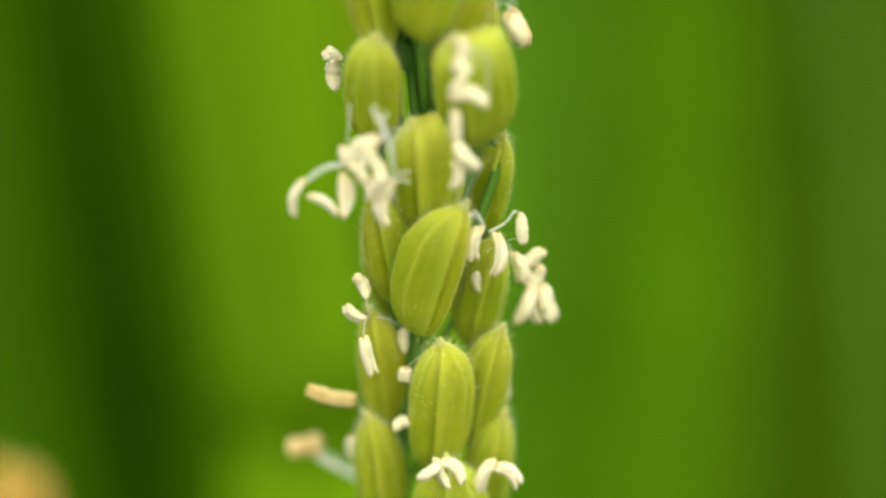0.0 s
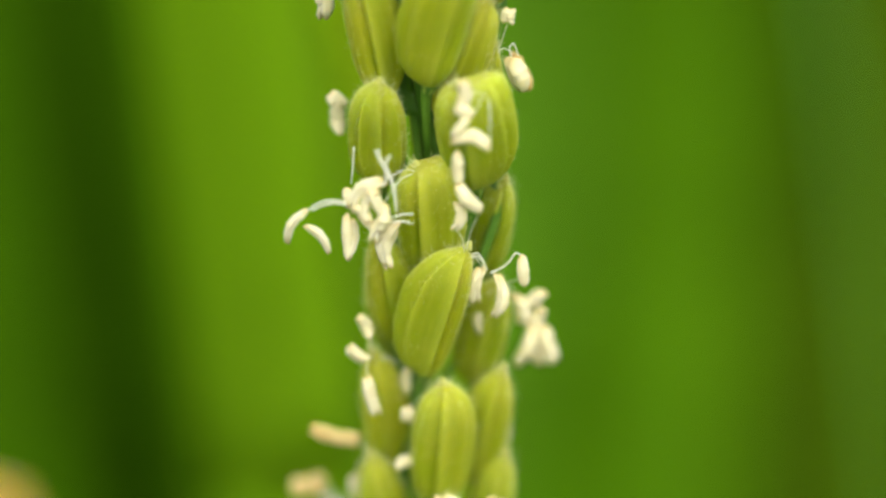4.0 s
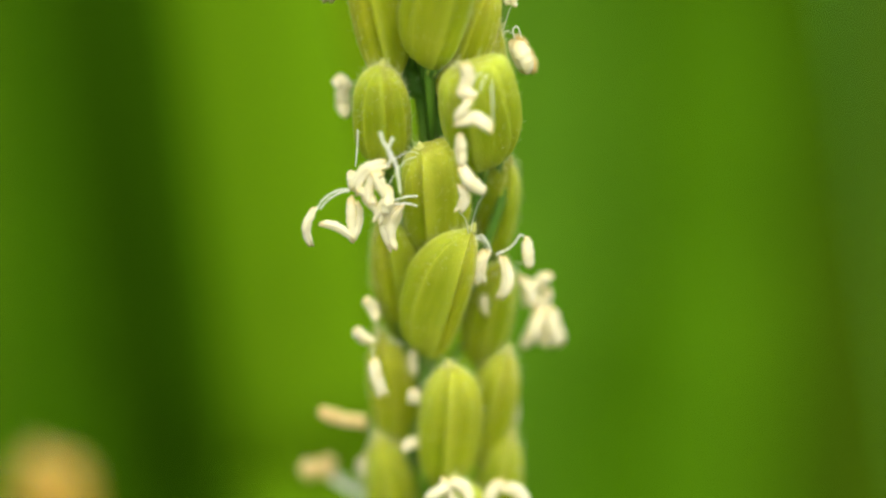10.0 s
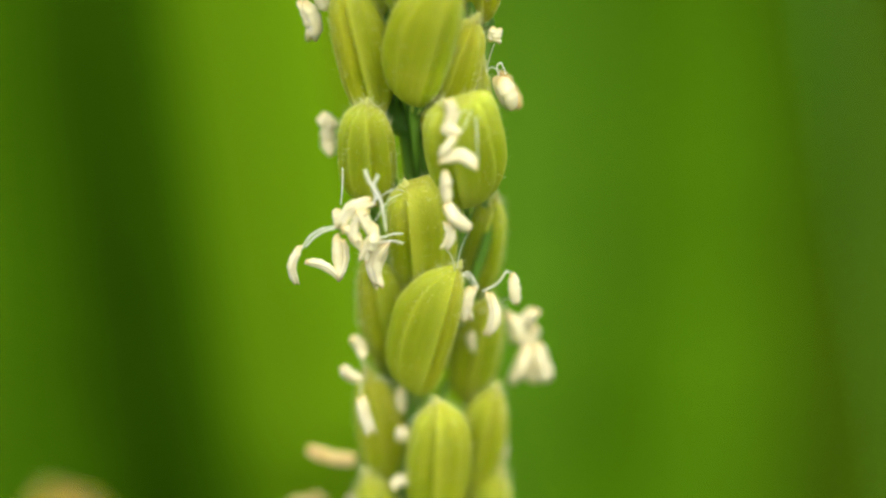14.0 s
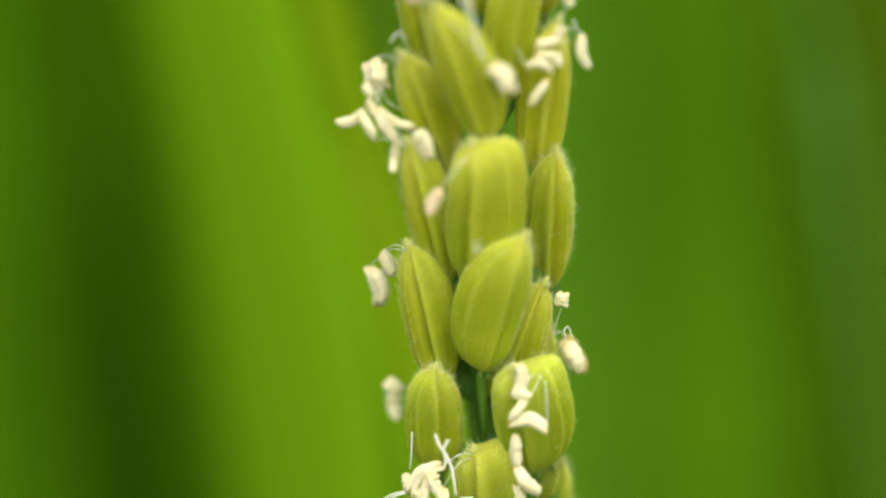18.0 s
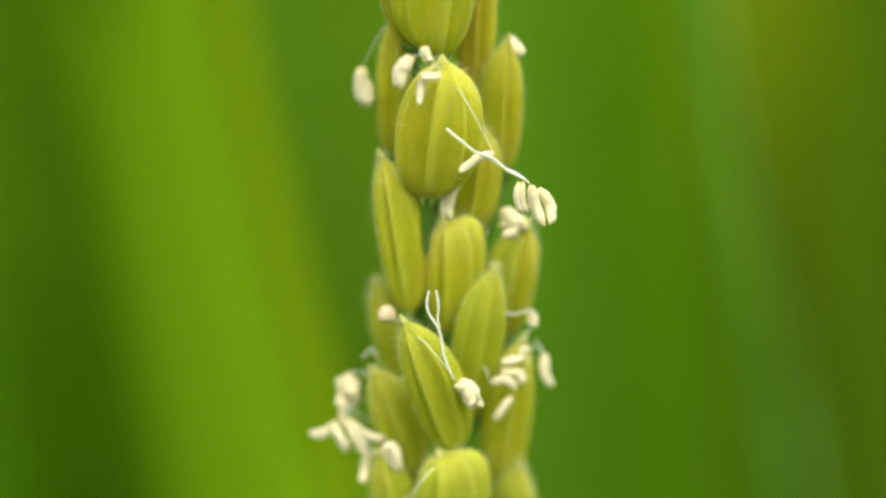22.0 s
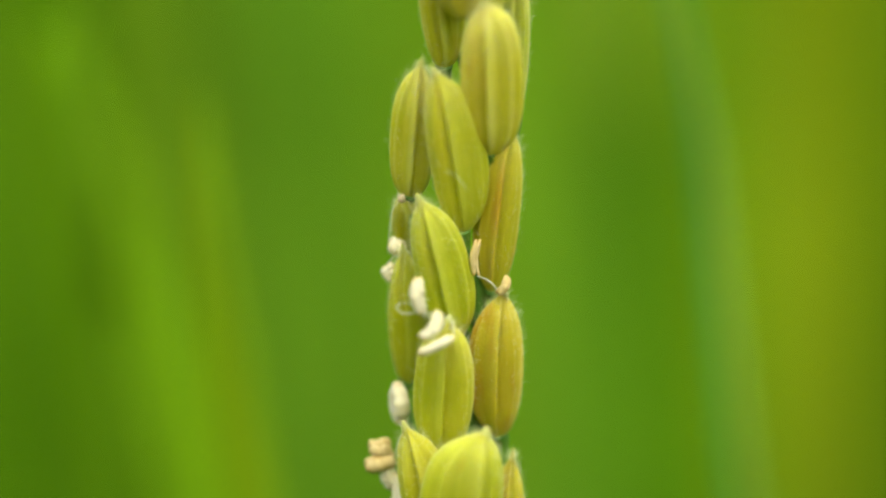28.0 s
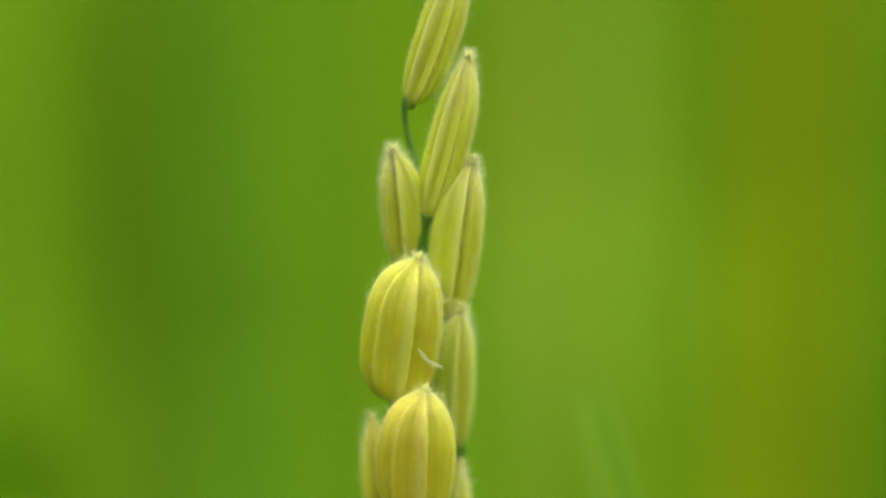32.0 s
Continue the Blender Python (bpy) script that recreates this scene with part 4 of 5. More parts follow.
stalk(panicle, 16, (-0.5, 1.2, 951.38), (-1.79, 2.11, 954.58), (-2.34, 2.5, 957.2))
stalk(panicle, 17, (0.07, 1.2, 957.46), (-1.45, 0.29, 959.98), (-2.11, -0.1, 962.04))
stalk(panicle, 18, (-0.34, 1.2, 958.31), (-0.29, 0.64, 959.84), (-0.28, 0.4, 961.09))
stalk(panicle, 19, (-1.61, 1.2, 961.81), (-1.4, -1.11, 965.53), (-1.31, -2.1, 968.59))
stalk(panicle, 20, (-1.67, 1.2, 961.13), (1.5, 1.69, 965.61), (2.86, 1.9, 969.27))
stalk(panicle, 21, (-1.54, 1.2, 960.83), (0.01, 1.34, 963.6), (0.68, 1.4, 965.86))
stalk(panicle, 22, (-1.38, 1.2, 964.43), (-2.8, 2.04, 967.49), (-3.41, 2.4, 970))
stalk(panicle, 23, (-1.08, 1.2, 969.02), (-0.83, -1.11, 972.76), (-0.73, -2.1, 975.82))
stalk(panicle, 24, (-1, 1.2, 971.87), (-1.67, 0.29, 974.14), (-1.96, -0.1, 975.99))
stalk(panicle, 25, (-1.16, 1.2, 967.09), (0.62, 1.69, 970.16), (1.38, 1.9, 972.67))
stalk(panicle, 26, (-0.77, 1.2, 976.48), (-1.64, -0.14, 979.38), (-2.01, -0.71, 981.74))
stalk(panicle, 27, (-0.65, 1.19, 978.2), (0.58, 0.97, 980.52), (1.11, 0.88, 982.42))
stalk(panicle, 28, (-0.7, 1.19, 977.57), (-2.96, 2.04, 981.71), (-3.93, 2.41, 985.1))
stalk(panicle, 29, (-0.3, 1.15, 983.2), (-0.93, 0.14, 985.53), (-1.2, -0.29, 987.44))
stalk(panicle, 30, (-0.11, 0.99, 987.71), (-0.55, -0.59, 990.51), (-0.74, -1.27, 992.79))
stalk(panicle, 31, (-0.13, 1.01, 987.36), (-2.5, 0.4, 991.41), (-3.51, 0.14, 994.73))
stalk(panicle, 32, (-0.25, 1.14, 984.17), (-2.61, 2.03, 988.4), (-3.62, 2.41, 991.87))
stalk(panicle, 33, (-0.16, 1.04, 986.49), (0.51, 0.71, 988.25), (0.8, 0.57, 989.69))
stalk(panicle, 34, (0.07, 0.75, 991.06), (0.38, -1.24, 994.2), (0.51, -2.08, 996.77))
stalk(panicle, 35, (0.21, 0.23, 996.65), (-1.07, -0.39, 999.09), (-1.62, -0.66, 1001.08))
stalk(panicle, 36, (0.21, 0.2, 996.93), (-0.06, -2.43, 1000.6), (-0.18, -3.55, 1003.6))
stalk(panicle, 37, (-0.94, -0.74, 1003.51), (-1.15, -3.14, 1006.86), (-1.25, -4.17, 1009.61))
stalk(panicle, 38, (-0.51, -0.41, 1001.21), (1.15, -0.97, 1004.57), (1.86, -1.21, 1007.32))
stalk(panicle, 39, (0.2, 0.43, 994.69), (1.37, 0.58, 997.02), (1.88, 0.65, 998.93))
stalk(panicle, 40, (-1.13, -1.6, 1008.29), (0.69, -3, 1011.31), (1.47, -3.59, 1013.78))
stalk(panicle, 41, (-0.16, -2.62, 1012.99), (-0.81, -3.46, 1015.04), (-1.09, -3.82, 1016.72))
stalk(panicle, 42, (-0.11, -2.89, 1014.07), (0.06, -4.64, 1016.7), (0.13, -5.38, 1018.85))
stalk(panicle, 44, (-1.71, 1.2, 917.39), (-1.61, 1.69, 918.86), (-1.56, 1.9, 920.05))
stalk(panicle, 45, (-0.57, 1.2, 925.97), (-1.02, 0.99, 927.38), (-1.22, 0.9, 928.54))
stalk(panicle, 46, (-0.92, 1.2, 923.2), (-1.45, 2.11, 925.41), (-1.68, 2.5, 927.22))
stalk(panicle, 47, (-2.04, 1.2, 914.99), (1.46, 0.99, 917.88), (2.96, 0.9, 920.25))
stalk(panicle, 48, (-1.66, 1.2, 917.76), (1.49, 1.9, 922.08), (2.84, 2.2, 925.61))
stalk(panicle, 49, (-0.79, 1.2, 924.26), (2.08, 2.11, 928.41), (3.31, 2.5, 931.8))
stalk(panicle, 50, (-2.04, 1.2, 914.99), (0.12, -0.41, 914.14), (1.04, -1.1, 913.44))
stalk(panicle, 51, (-2.04, 1.2, 914.99), (-1.97, 1.34, 914.85), (-1.94, 1.4, 914.74))
stalk(panicle, 52, (-2.04, 1.2, 914.99), (1.7, 1.34, 914.77), (3.31, 1.4, 914.6))
stalk(panicle, 53, (0.24, 1.2, 937.53), (2.58, 1.48, 942.53), (3.59, 1.6, 946.62))
stalk(panicle, 54, (-0.09, 1.2, 930.21), (1.95, 2.25, 933.7), (2.83, 2.7, 936.55))
stalk(panicle, 55, (0.21, 1.2, 940.9), (1.29, 2.25, 944.63), (1.75, 2.7, 947.69))
swinging_sac = anther(45, (-5.68, -4.6, 937.51), (-5.69, -4.6, 935.37), 0.49)
carrying_sac = anther(45, (-5.41, -4.6, 936.66), (-3.69, -4.6, 936), 0.49)
anther(45, (-3.93, -4.4, 938.13), (-3.8, -4.4, 935.71), 0.66)
anther(2, (-2.07, -4.8, 940.04), (-3.82, -4.8, 938.44), 0.72)
anther(2, (-2.07, -4.8, 938.88), (-2.27, -4.8, 937.41), 0.72)
anther(45, (-3.31, -4.7, 938.28), (-2.25, -4.7, 937.2), 0.59)
anther(45, (-1.48, -4.6, 937.86), (-1.93, -4.6, 935.38), 0.86)
anther(45, (-3.96, -4, 939.31), (-3.7, -4, 938.31), 0.72)
anther(2, (-2.81, -5, 939.66), (-1.96, -5, 938.1), 0.62)
anther(2, (-2.36, -5.1, 939.69), (-3.18, -5.1, 938), 0.56)
anther(45, (-3.61, -4.9, 938.7), (-2.74, -4.9, 937.93), 0.59)
anther(45, (-1.96, -4.9, 938.58), (-2.65, -4.9, 936.88), 0.56)
anther(45, (-1.45, -4.4, 937.31), (-2.14, -4.4, 935.25), 0.53)
anther(45, (-3.61, -4.6, 937.94), (-4, -4.6, 935.88), 0.49)
anther(3, (-4.95, 2.2, 942.17), (-4.18, 2.2, 941.45), 0.88)
anther(3, (-4.52, 2.2, 941.62), (-4.57, 2.2, 940.04), 0.95)
anther(4, (1.65, -5, 945.37), (1.46, -5, 943.71), 0.71)
anther(4, (1.42, -5.2, 943.98), (2.2, -5.2, 943.56), 0.65)
anther(4, (2, -5.3, 943.56), (1.31, -5.3, 942.4), 0.58)
anther(4, (1.17, -5.4, 942.4), (3.07, -5.4, 942.02), 0.78)
anther(4, (1.5, -5.2, 941.75), (1.53, -5.2, 939.99), 0.65)
anther(0, (1.44, -5.2, 940.06), (2.79, -5.2, 938.77), 0.78)
anther(0, (1.52, -5, 939.02), (1.43, -5, 937.59), 0.59)
anther(54, (4.3, 2, 944.51), (5.1, 2, 942.59), 0.94, "tan")
anther(0, (2.82, -2.4, 934.61), (2.62, -2.4, 932.64), 0.80)
anther(48, (3.62, -2.4, 934.25), (3.58, -2.4, 931.95), 0.70)
anther(48, (4.83, -2.2, 935.19), (5.04, -2.2, 933.57), 0.74)
anther(48, (2.97, 0, 931.54), (3.18, 0, 929.99), 0.75)
anther(48, (4.56, 0.9, 931.9), (5.11, 0.9, 930.26), 0.89)
anther(48, (6.14, 0.9, 932.04), (5.09, 0.9, 930.98), 0.89)
anther(48, (5.13, 1, 931.36), (5.78, 1, 929.97), 0.82)
anther(48, (5.67, 1.1, 930.19), (4.94, 1.1, 927.84), 0.93)
anther(48, (6.13, 1.1, 930), (6.78, 1.1, 927.98), 0.93)
anther(48, (5.85, 1.2, 930.15), (5.93, 1.2, 927.77), 0.89)
anther(48, (6.07, 1, 931.09), (5.55, 1, 929.83), 0.82)
anther(44, (-2.91, -2.6, 928.66), (-2.34, -2.6, 926.55), 0.68)
anther(44, (-3.85, -1.8, 930.02), (-2.94, -1.8, 929.18), 0.68)
anther(44, (-3.36, -1.4, 931.48), (-2.8, -1.4, 930.29), 0.74)
anther(1, (-0.74, -1.5, 926.52), (-0.83, -1.5, 925.68), 0.75)
anther(44, (-0.82, -0.5, 928.27), (-0.92, -0.5, 926.88), 0.68)
anther(1, (-1.41, -2, 923.36), (-0.43, -2, 923.7), 0.69)
anther(51, (-5.85, 0, 924.6), (-3.26, 0, 923.95), 0.83, "tan")
anther(51, (-7, 4, 919.31), (-5.77, 4, 919.59), 1.28, "tan")
anther(51, (-6.15, 4, 919.67), (-5.26, 4, 919.19), 1.21, "tan")
anther(51, (-3.43, 1, 921.51), (-3.13, 1, 920.11), 1.05)
anther(50, (-0.18, -5, 921.92), (1, -5, 922.95), 0.68)
anther(50, (0.98, -5, 922.99), (2.12, -5, 921.76), 0.68)
anther(50, (0.74, -5, 923.13), (1.37, -5, 921.43), 0.61)
anther(50, (3.63, -3.4, 922.35), (3.07, -3.4, 920.22), 0.75)
anther(50, (3.7, -3.4, 921.95), (5.03, -3.4, 920.89), 0.75)
anther(47, (4.21, 1, 924.8), (4.3, 1, 923.68), 0.83)
anther(52, (4.17, 1, 922.71), (4.4, 1, 921.58), 0.77)
anther(12, (-5.68, -0.6, 959.47), (-5.49, -0.6, 958.14), 0.85)
anther(12, (-5.29, -0.8, 959.75), (-5.03, -0.8, 958.33), 0.98)
anther(12, (-4.94, -0.9, 959.48), (-4.82, -0.9, 958.22), 0.78)
anther(12, (-5.55, -1, 958.92), (-4.71, -1, 958.72), 0.91)
anther(12, (-5.81, -1, 958.55), (-5.29, -1, 957.88), 0.59)
anther(8, (-7.21, -1.6, 956.71), (-5.75, -1.6, 957.31), 0.55)
anther(8, (-6.11, -1.7, 957.34), (-5.21, -1.7, 955.88), 0.65)
anther(8, (-5.15, -1.9, 957.52), (-4.32, -1.9, 955.92), 0.62)
anther(8, (-5.1, -1.9, 957.54), (-3.36, -1.9, 956.47), 0.49)
anther(8, (-4.27, -2.2, 955.99), (-4.56, -2.2, 954.39), 0.62)
anther(8, (-3.31, -2.6, 956.36), (-2.57, -2.6, 955.06), 0.58)
anther(8, (-5.64, -1.7, 957.94), (-5, -1.7, 956.94), 0.45)
anther(8, (-3.38, -3.2, 956.4), (-2.7, -3.2, 956.47), 0.52)
anther(8, (-2.76, -3.2, 956.55), (-2.57, -3.2, 955.28), 0.58)
anther(9, (-2.09, -5, 954.2), (-2.79, -5, 953), 0.83, "pink")
anther(11, (0.31, -5, 960.29), (1.18, -5, 959.17), 0.95)
anther(11, (0.8, -4.6, 960.09), (1.39, -4.6, 958.84), 0.89)
anther(14, (2.55, -2.2, 967.25), (3.28, -2.2, 967.58), 0.58)
anther(14, (3.14, -2.2, 967.46), (3.71, -2.2, 968.04), 0.54)
anther(15, (4.25, -1.8, 963.23), (4.16, -1.8, 962.5), 0.64)
anther(15, (2.55, -2.4, 960.75), (3.77, -2.4, 961.14), 0.51)
anther(15, (3.61, -2.4, 961.02), (3.99, -2.4, 961.58), 0.45)
anther(15, (2.55, -2.4, 960.3), (3.75, -2.4, 960.17), 0.52)
anther(15, (3.63, -2.4, 960.24), (3.79, -2.4, 959.65), 0.45)
anther(13, (2.06, -2.6, 959.72), (3.42, -2.6, 959.55), 0.51)
anther(15, (3.15, -2.4, 959.01), (2.31, -2.4, 957.67), 0.55)
anther(15, (4.84, -1.4, 961.01), (5.25, -1.4, 959.25), 0.58)
anther(7, (-5.76, 2, 948.29), (-5.13, 2, 946.25), 1.00)
anther(7, (-5.05, 1.2, 949.3), (-4.38, 1.2, 948.15), 0.87)
anther(54, (4.05, -0.6, 947.65), (3.93, -0.6, 946.85), 0.73)
anther(54, (4.03, 0, 944.87), (4.88, 0, 943.26), 1.13)
anther(11, (-3.35, -3, 963.71), (-3.29, -3, 962.99), 0.77, "pink")
anther(19, (-2.12, -6, 976.92), (-2.81, -6, 975.32), 0.81)
anther(19, (-1.54, -6, 975.98), (-1.83, -6, 974.54), 0.53)
anther(19, (-1.68, -6, 975.96), (-0.64, -6, 976), 0.44)
anther(19, (-1.49, -5.6, 977.35), (-1.23, -5.6, 976.56), 0.56)
anther(19, (0.29, -5.4, 971.08), (2.09, -5.4, 971.9), 0.56)
anther(14, (3.36, -5.6, 970.64), (3.56, -5.6, 969.05), 0.63)
anther(14, (3.89, -5.8, 970.48), (4.43, -5.8, 968.42), 0.69)
anther(14, (4.23, -5.6, 970.31), (4.83, -5.6, 968.52), 0.63)
anther(18, (0.19, -2.2, 970.02), (-0.31, -2.2, 968.09), 0.77)
anther(14, (2.55, -1, 968.43), (3.73, -1, 967.41), 1.09)
anther(14, (2.51, -1, 967.83), (3.42, -1, 967.07), 0.90)
anther(22, (-4.62, 0.5, 975.47), (-4.46, 0.5, 973.43), 0.84)
anther(20, (2.71, -0.2, 977.12), (3.62, -0.2, 976.31), 0.83)
anther(11, (-3.31, -2.6, 963.73), (-3.31, -2.6, 962.84), 0.64, "pink")
anther(24, (-4.17, 0.68, 985.88), (-4.1, 0.75, 983.69), 0.90)
anther(24, (-5.85, 0.49, 981.65), (-4.34, 0.48, 982.16), 0.96, "tan")
anther(22, (-4.6, 0.59, 981.38), (-4.4, 0.6, 979.35), 0.77)
anther(22, (-4.6, 0.6, 974.9), (-4.26, 0.6, 973.68), 0.90)
anther(26, (-3.02, -4.86, 991.43), (-2.81, -4.73, 989.66), 0.75)
anther(26, (-1.99, -4.94, 989.8), (-2.84, -4.85, 988.41), 0.71)
anther(26, (-3.04, -5.01, 987.71), (-1.3, -5.06, 988.63), 0.59)
anther(27, (-0.06, -2.21, 993.2), (-0.14, -2.05, 991.37), 0.44, "tan")
anther(27, (1.42, -2.45, 991.37), (0.96, -2.38, 990.43), 0.53, "tan")
anther(32, (-4.57, 0.41, 992.97), (-3.75, 0.44, 992.63), 0.96)
anther(28, (-4.7, 0.51, 991.85), (-4.21, 0.57, 991.12), 0.90)
anther(24, (-4.26, 0.88, 985.9), (-3.87, 0.95, 983.89), 1.03)
anther(24, (-5.67, 0.58, 982.57), (-4.51, 0.57, 982.7), 1.03, "tan")
anther(24, (-4.76, 0.59, 981.87), (-4.44, 0.6, 980.47), 0.84)
anther(32, (-4.08, -0.41, 995.18), (-3.71, -0.41, 995.25), 0.57, "pink")
swinging_thread = filament(45, 0.118, (-5.4, -4.7, 937.46), (-5.05, -4.7, 937.95), (-4.51, -4.7, 938.36), (-3.98, -4.7, 938.52))
second_thread = filament(45, 0.118, (-5.59, -4.7, 937.37), (-5.24, -4.7, 938.02), (-4.62, -4.7, 938.48), (-3.97, -4.7, 938.61))
filament(2, 0.204, (-2.47, -5, 941.71), (-2.29, -5, 941.18), (-1.95, -5, 940.64), (-1.64, -5, 939.82), (-1.46, -5, 938.49))
filament(2, 0.175, (-1.82, -5, 941.43), (-2.06, -5, 940.85), (-1.96, -5, 940.26), (-2.19, -5, 939.83))
filament(2, 0.117, (-2.24, -4.8, 938.11), (-1.55, -4.8, 938.15), (-1.13, -4.8, 938.29), (-0.63, -4.8, 938.31))
filament(2, 0.117, (-2.14, -4.8, 937.75), (-1.42, -4.8, 937.91), (-0.97, -4.8, 937.9), (-0.64, -4.8, 937.78))
filament(3, 0.088, (-3.62, -3.2, 941.21), (-3.65, -3.2, 940.24), (-3.74, -3.2, 939.27))
filament(0, 0.089, (2.22, -2.6, 934.99), (2.5, -2.6, 935.29), (2.78, -2.6, 935.07), (3, -2.6, 934.55))
filament(0, 0.089, (2.16, -2.6, 935.2), (2.56, -2.6, 935.44), (2.89, -2.6, 935.07), (3.11, -2.6, 934.52))
filament(48, 0.120, (3.28, -2.4, 934.31), (3.85, -2.4, 934.6), (4.22, -2.4, 934.93), (4.51, -2.4, 935.38), (4.76, -2.4, 935.28))
filament(0, 0.090, (2.25, -2.4, 933.67), (2.48, -2.4, 933.91), (2.76, -2.4, 933.78))
filament(0, 0.090, (2.18, -2.6, 933.2), (2.47, -2.6, 933.5), (2.64, -2.6, 933.56))
filament(54, 0.089, (4.14, -0.9, 945.25), (4.04, -0.9, 945.72), (4.26, -0.9, 945.89), (4.48, -0.9, 945.3))
filament(51, 0.507, (-5.41, 3.8, 919.05), (-4.53, 3.8, 918.5), (-3.2, 3.8, 917.68))
filament(11, 0.170, (-1.14, -4.8, 964.91), (-1.25, -4.8, 964.32), (-1.14, -4.8, 963.76), (-0.62, -4.8, 962.89), (-0.34, -4.8, 961.52), (0.13, -4.8, 960.39))
filament(11, 0.140, (-0.79, -4.6, 964.89), (-0.65, -4.6, 964.14), (-0.7, -4.6, 963.44), (-0.54, -4.6, 963.02))
filament(15, 0.115, (2.62, -2.2, 963.01), (2.9, -2.2, 963.27), (3.29, -2.2, 963.21), (3.73, -2.2, 963.38), (4.2, -2.2, 963.44), (4.32, -2.2, 963.21))
filament(15, 0.086, (4.38, -1.6, 961.77), (4.55, -1.6, 961.48), (4.8, -1.6, 961.02))
filament(8, 0.087, (-5.37, -1.6, 958.47), (-5.49, -1.6, 957.96), (-5.6, -1.6, 957.47))
filament(8, 0.087, (-5.15, -1.6, 958.47), (-5.21, -1.6, 957.9), (-5.43, -1.6, 957.33))
filament(8, 0.087, (-4.87, -1.6, 958.47), (-5.1, -1.6, 957.96), (-4.99, -1.6, 957.39))
filament(8, 0.058, (-4.98, -1.6, 958.59), (-4.82, -1.6, 958.02), (-4.54, -1.6, 957.68), (-4.04, -1.6, 957.33))
filament(12, 0.116, (-4.49, -1.4, 960.69), (-4.26, -1.4, 961.04), (-3.98, -1.4, 961.15), (-3.76, -1.4, 960.69))
filament(19, 0.195, (-0.35, -5.6, 973.27), (0.27, -5.6, 972.73), (1.11, -5.6, 972.08))
filament(19, 0.167, (1.11, -5.6, 972.08), (1.96, -5.6, 971.79), (2.66, -5.6, 971.22), (3.65, -5.6, 970.7))
filament(19, 0.140, (1.45, -5.4, 971.99), (2.25, -5.4, 971.42), (3.23, -5.4, 970.99), (3.8, -5.4, 970.5))
filament(19, 0.141, (-0.28, -3, 974.93), (0.15, -3, 974.78), (0.81, -3, 974.27))
filament(26, 0.055, (-2.82, -4.94, 989.79), (-2.63, -4.91, 989.48), (-2.24, -4.93, 989.65))
filament(26, 0.055, (-1.97, -4.93, 989.65), (-1.5, -4.91, 989.48), (-1.25, -4.89, 989.03))
filament(26, 0.056, (-2.97, -4.55, 989.93), (-3.72, -4.57, 990.22), (-4.08, -4.55, 989.94), (-3.72, -4.53, 989.66), (-3.08, -4.53, 989.74))
filament(30, 0.030, (-1.7, -4.57, 996.67), (-1.1, -4.54, 996.39), (-0.55, -4.46, 995.72))
filament(36, 0.045, (-0.1, -7.52, 1012.6), (0.13, -7.42, 1012.15), (0.75, -7.35, 1011.85), (1.11, -7.31, 1011.65))
filament(36, 0.038, (-0.02, -7.5, 1012.5), (0.2, -7.42, 1012.28), (0.48, -7.38, 1011.82), (0.95, -7.3, 1011.72))
filament(9, 0.043, (-0.35, -4.5, 951.15), (-0.55, -4.5, 951.38), (-0.69, -4.5, 951.41))
filament(9, 0.043, (-0.35, -4.5, 951.15), (-0.29, -4.5, 951.44), (-0.13, -4.5, 951.56))
filament(9, 0.043, (-0.35, -4.5, 951.15), (-0.1, -4.5, 951.15), (0.04, -4.5, 951.03))
filament(9, 0.043, (-0.35, -4.5, 951.15), (-0.46, -4.5, 950.89), (-0.63, -4.5, 950.83))
filament(9, 0.043, (-0.35, -4.5, 951.15), (-0.24, -4.5, 950.92), (-0.18, -4.5, 950.69))
filament(9, 0.043, (-0.35, -4.5, 951.15), (-0.52, -4.5, 951.12), (-0.74, -4.5, 951.09))
filament(37, 0.055, (0.59, -8.03, 1014.77), (0.82, -7.95, 1014.43), (0.87, -7.92, 1014.32))
filament(2, 0.065, (-0.44, -2.44, 939.6), (-1.08, -3.95, 940.34), (-2.07, -4.8, 940.04))
filament(2, 0.065, (-0.44, -2.44, 939.6), (-1.28, -3.95, 939.82), (-2.07, -4.8, 938.88))
filament(45, 0.065, (-2.47, -1.44, 935.46), (-2.36, -3.31, 936), (-1.93, -4.6, 935.38))
filament(3, 0.065, (-2.32, -0.71, 940.43), (-3.26, 0.15, 941.5), (-4.18, 2.2, 941.45))
filament(4, 0.065, (2.96, -3.44, 944.32), (2.22, -4.59, 944.52), (1.46, -5, 943.71))
filament(4, 0.065, (2.96, -3.44, 944.32), (2.66, -4.68, 944.43), (2.2, -5.2, 943.56))
filament(4, 0.065, (2.96, -3.44, 944.32), (3.01, -4.77, 943.84), (3.07, -5.4, 942.02))
filament(0, 0.065, (1.95, -3.44, 935.55), (2.28, -4.68, 937.62), (2.79, -5.2, 938.77))
filament(0, 0.065, (1.95, -3.44, 935.55), (1.78, -4.59, 936.98), (1.43, -5, 937.59))
filament(54, 0.065, (3.48, 0.36, 944.95), (3.76, 0.65, 945.19), (4.3, 2, 944.51))
filament(0, 0.065, (1.95, -3.44, 935.55), (2.45, -3.42, 935.54), (2.82, -2.4, 934.61))
filament(48, 0.065, (3.9, -0.14, 932.67), (3.63, -1.61, 932.84), (3.58, -2.4, 931.95))
filament(48, 0.065, (3.9, -0.14, 932.67), (4.55, -1.52, 933.58), (5.04, -2.2, 933.57))
filament(48, 0.065, (3.9, -0.14, 932.67), (3.34, -0.53, 932.56), (2.97, 0, 931.54))
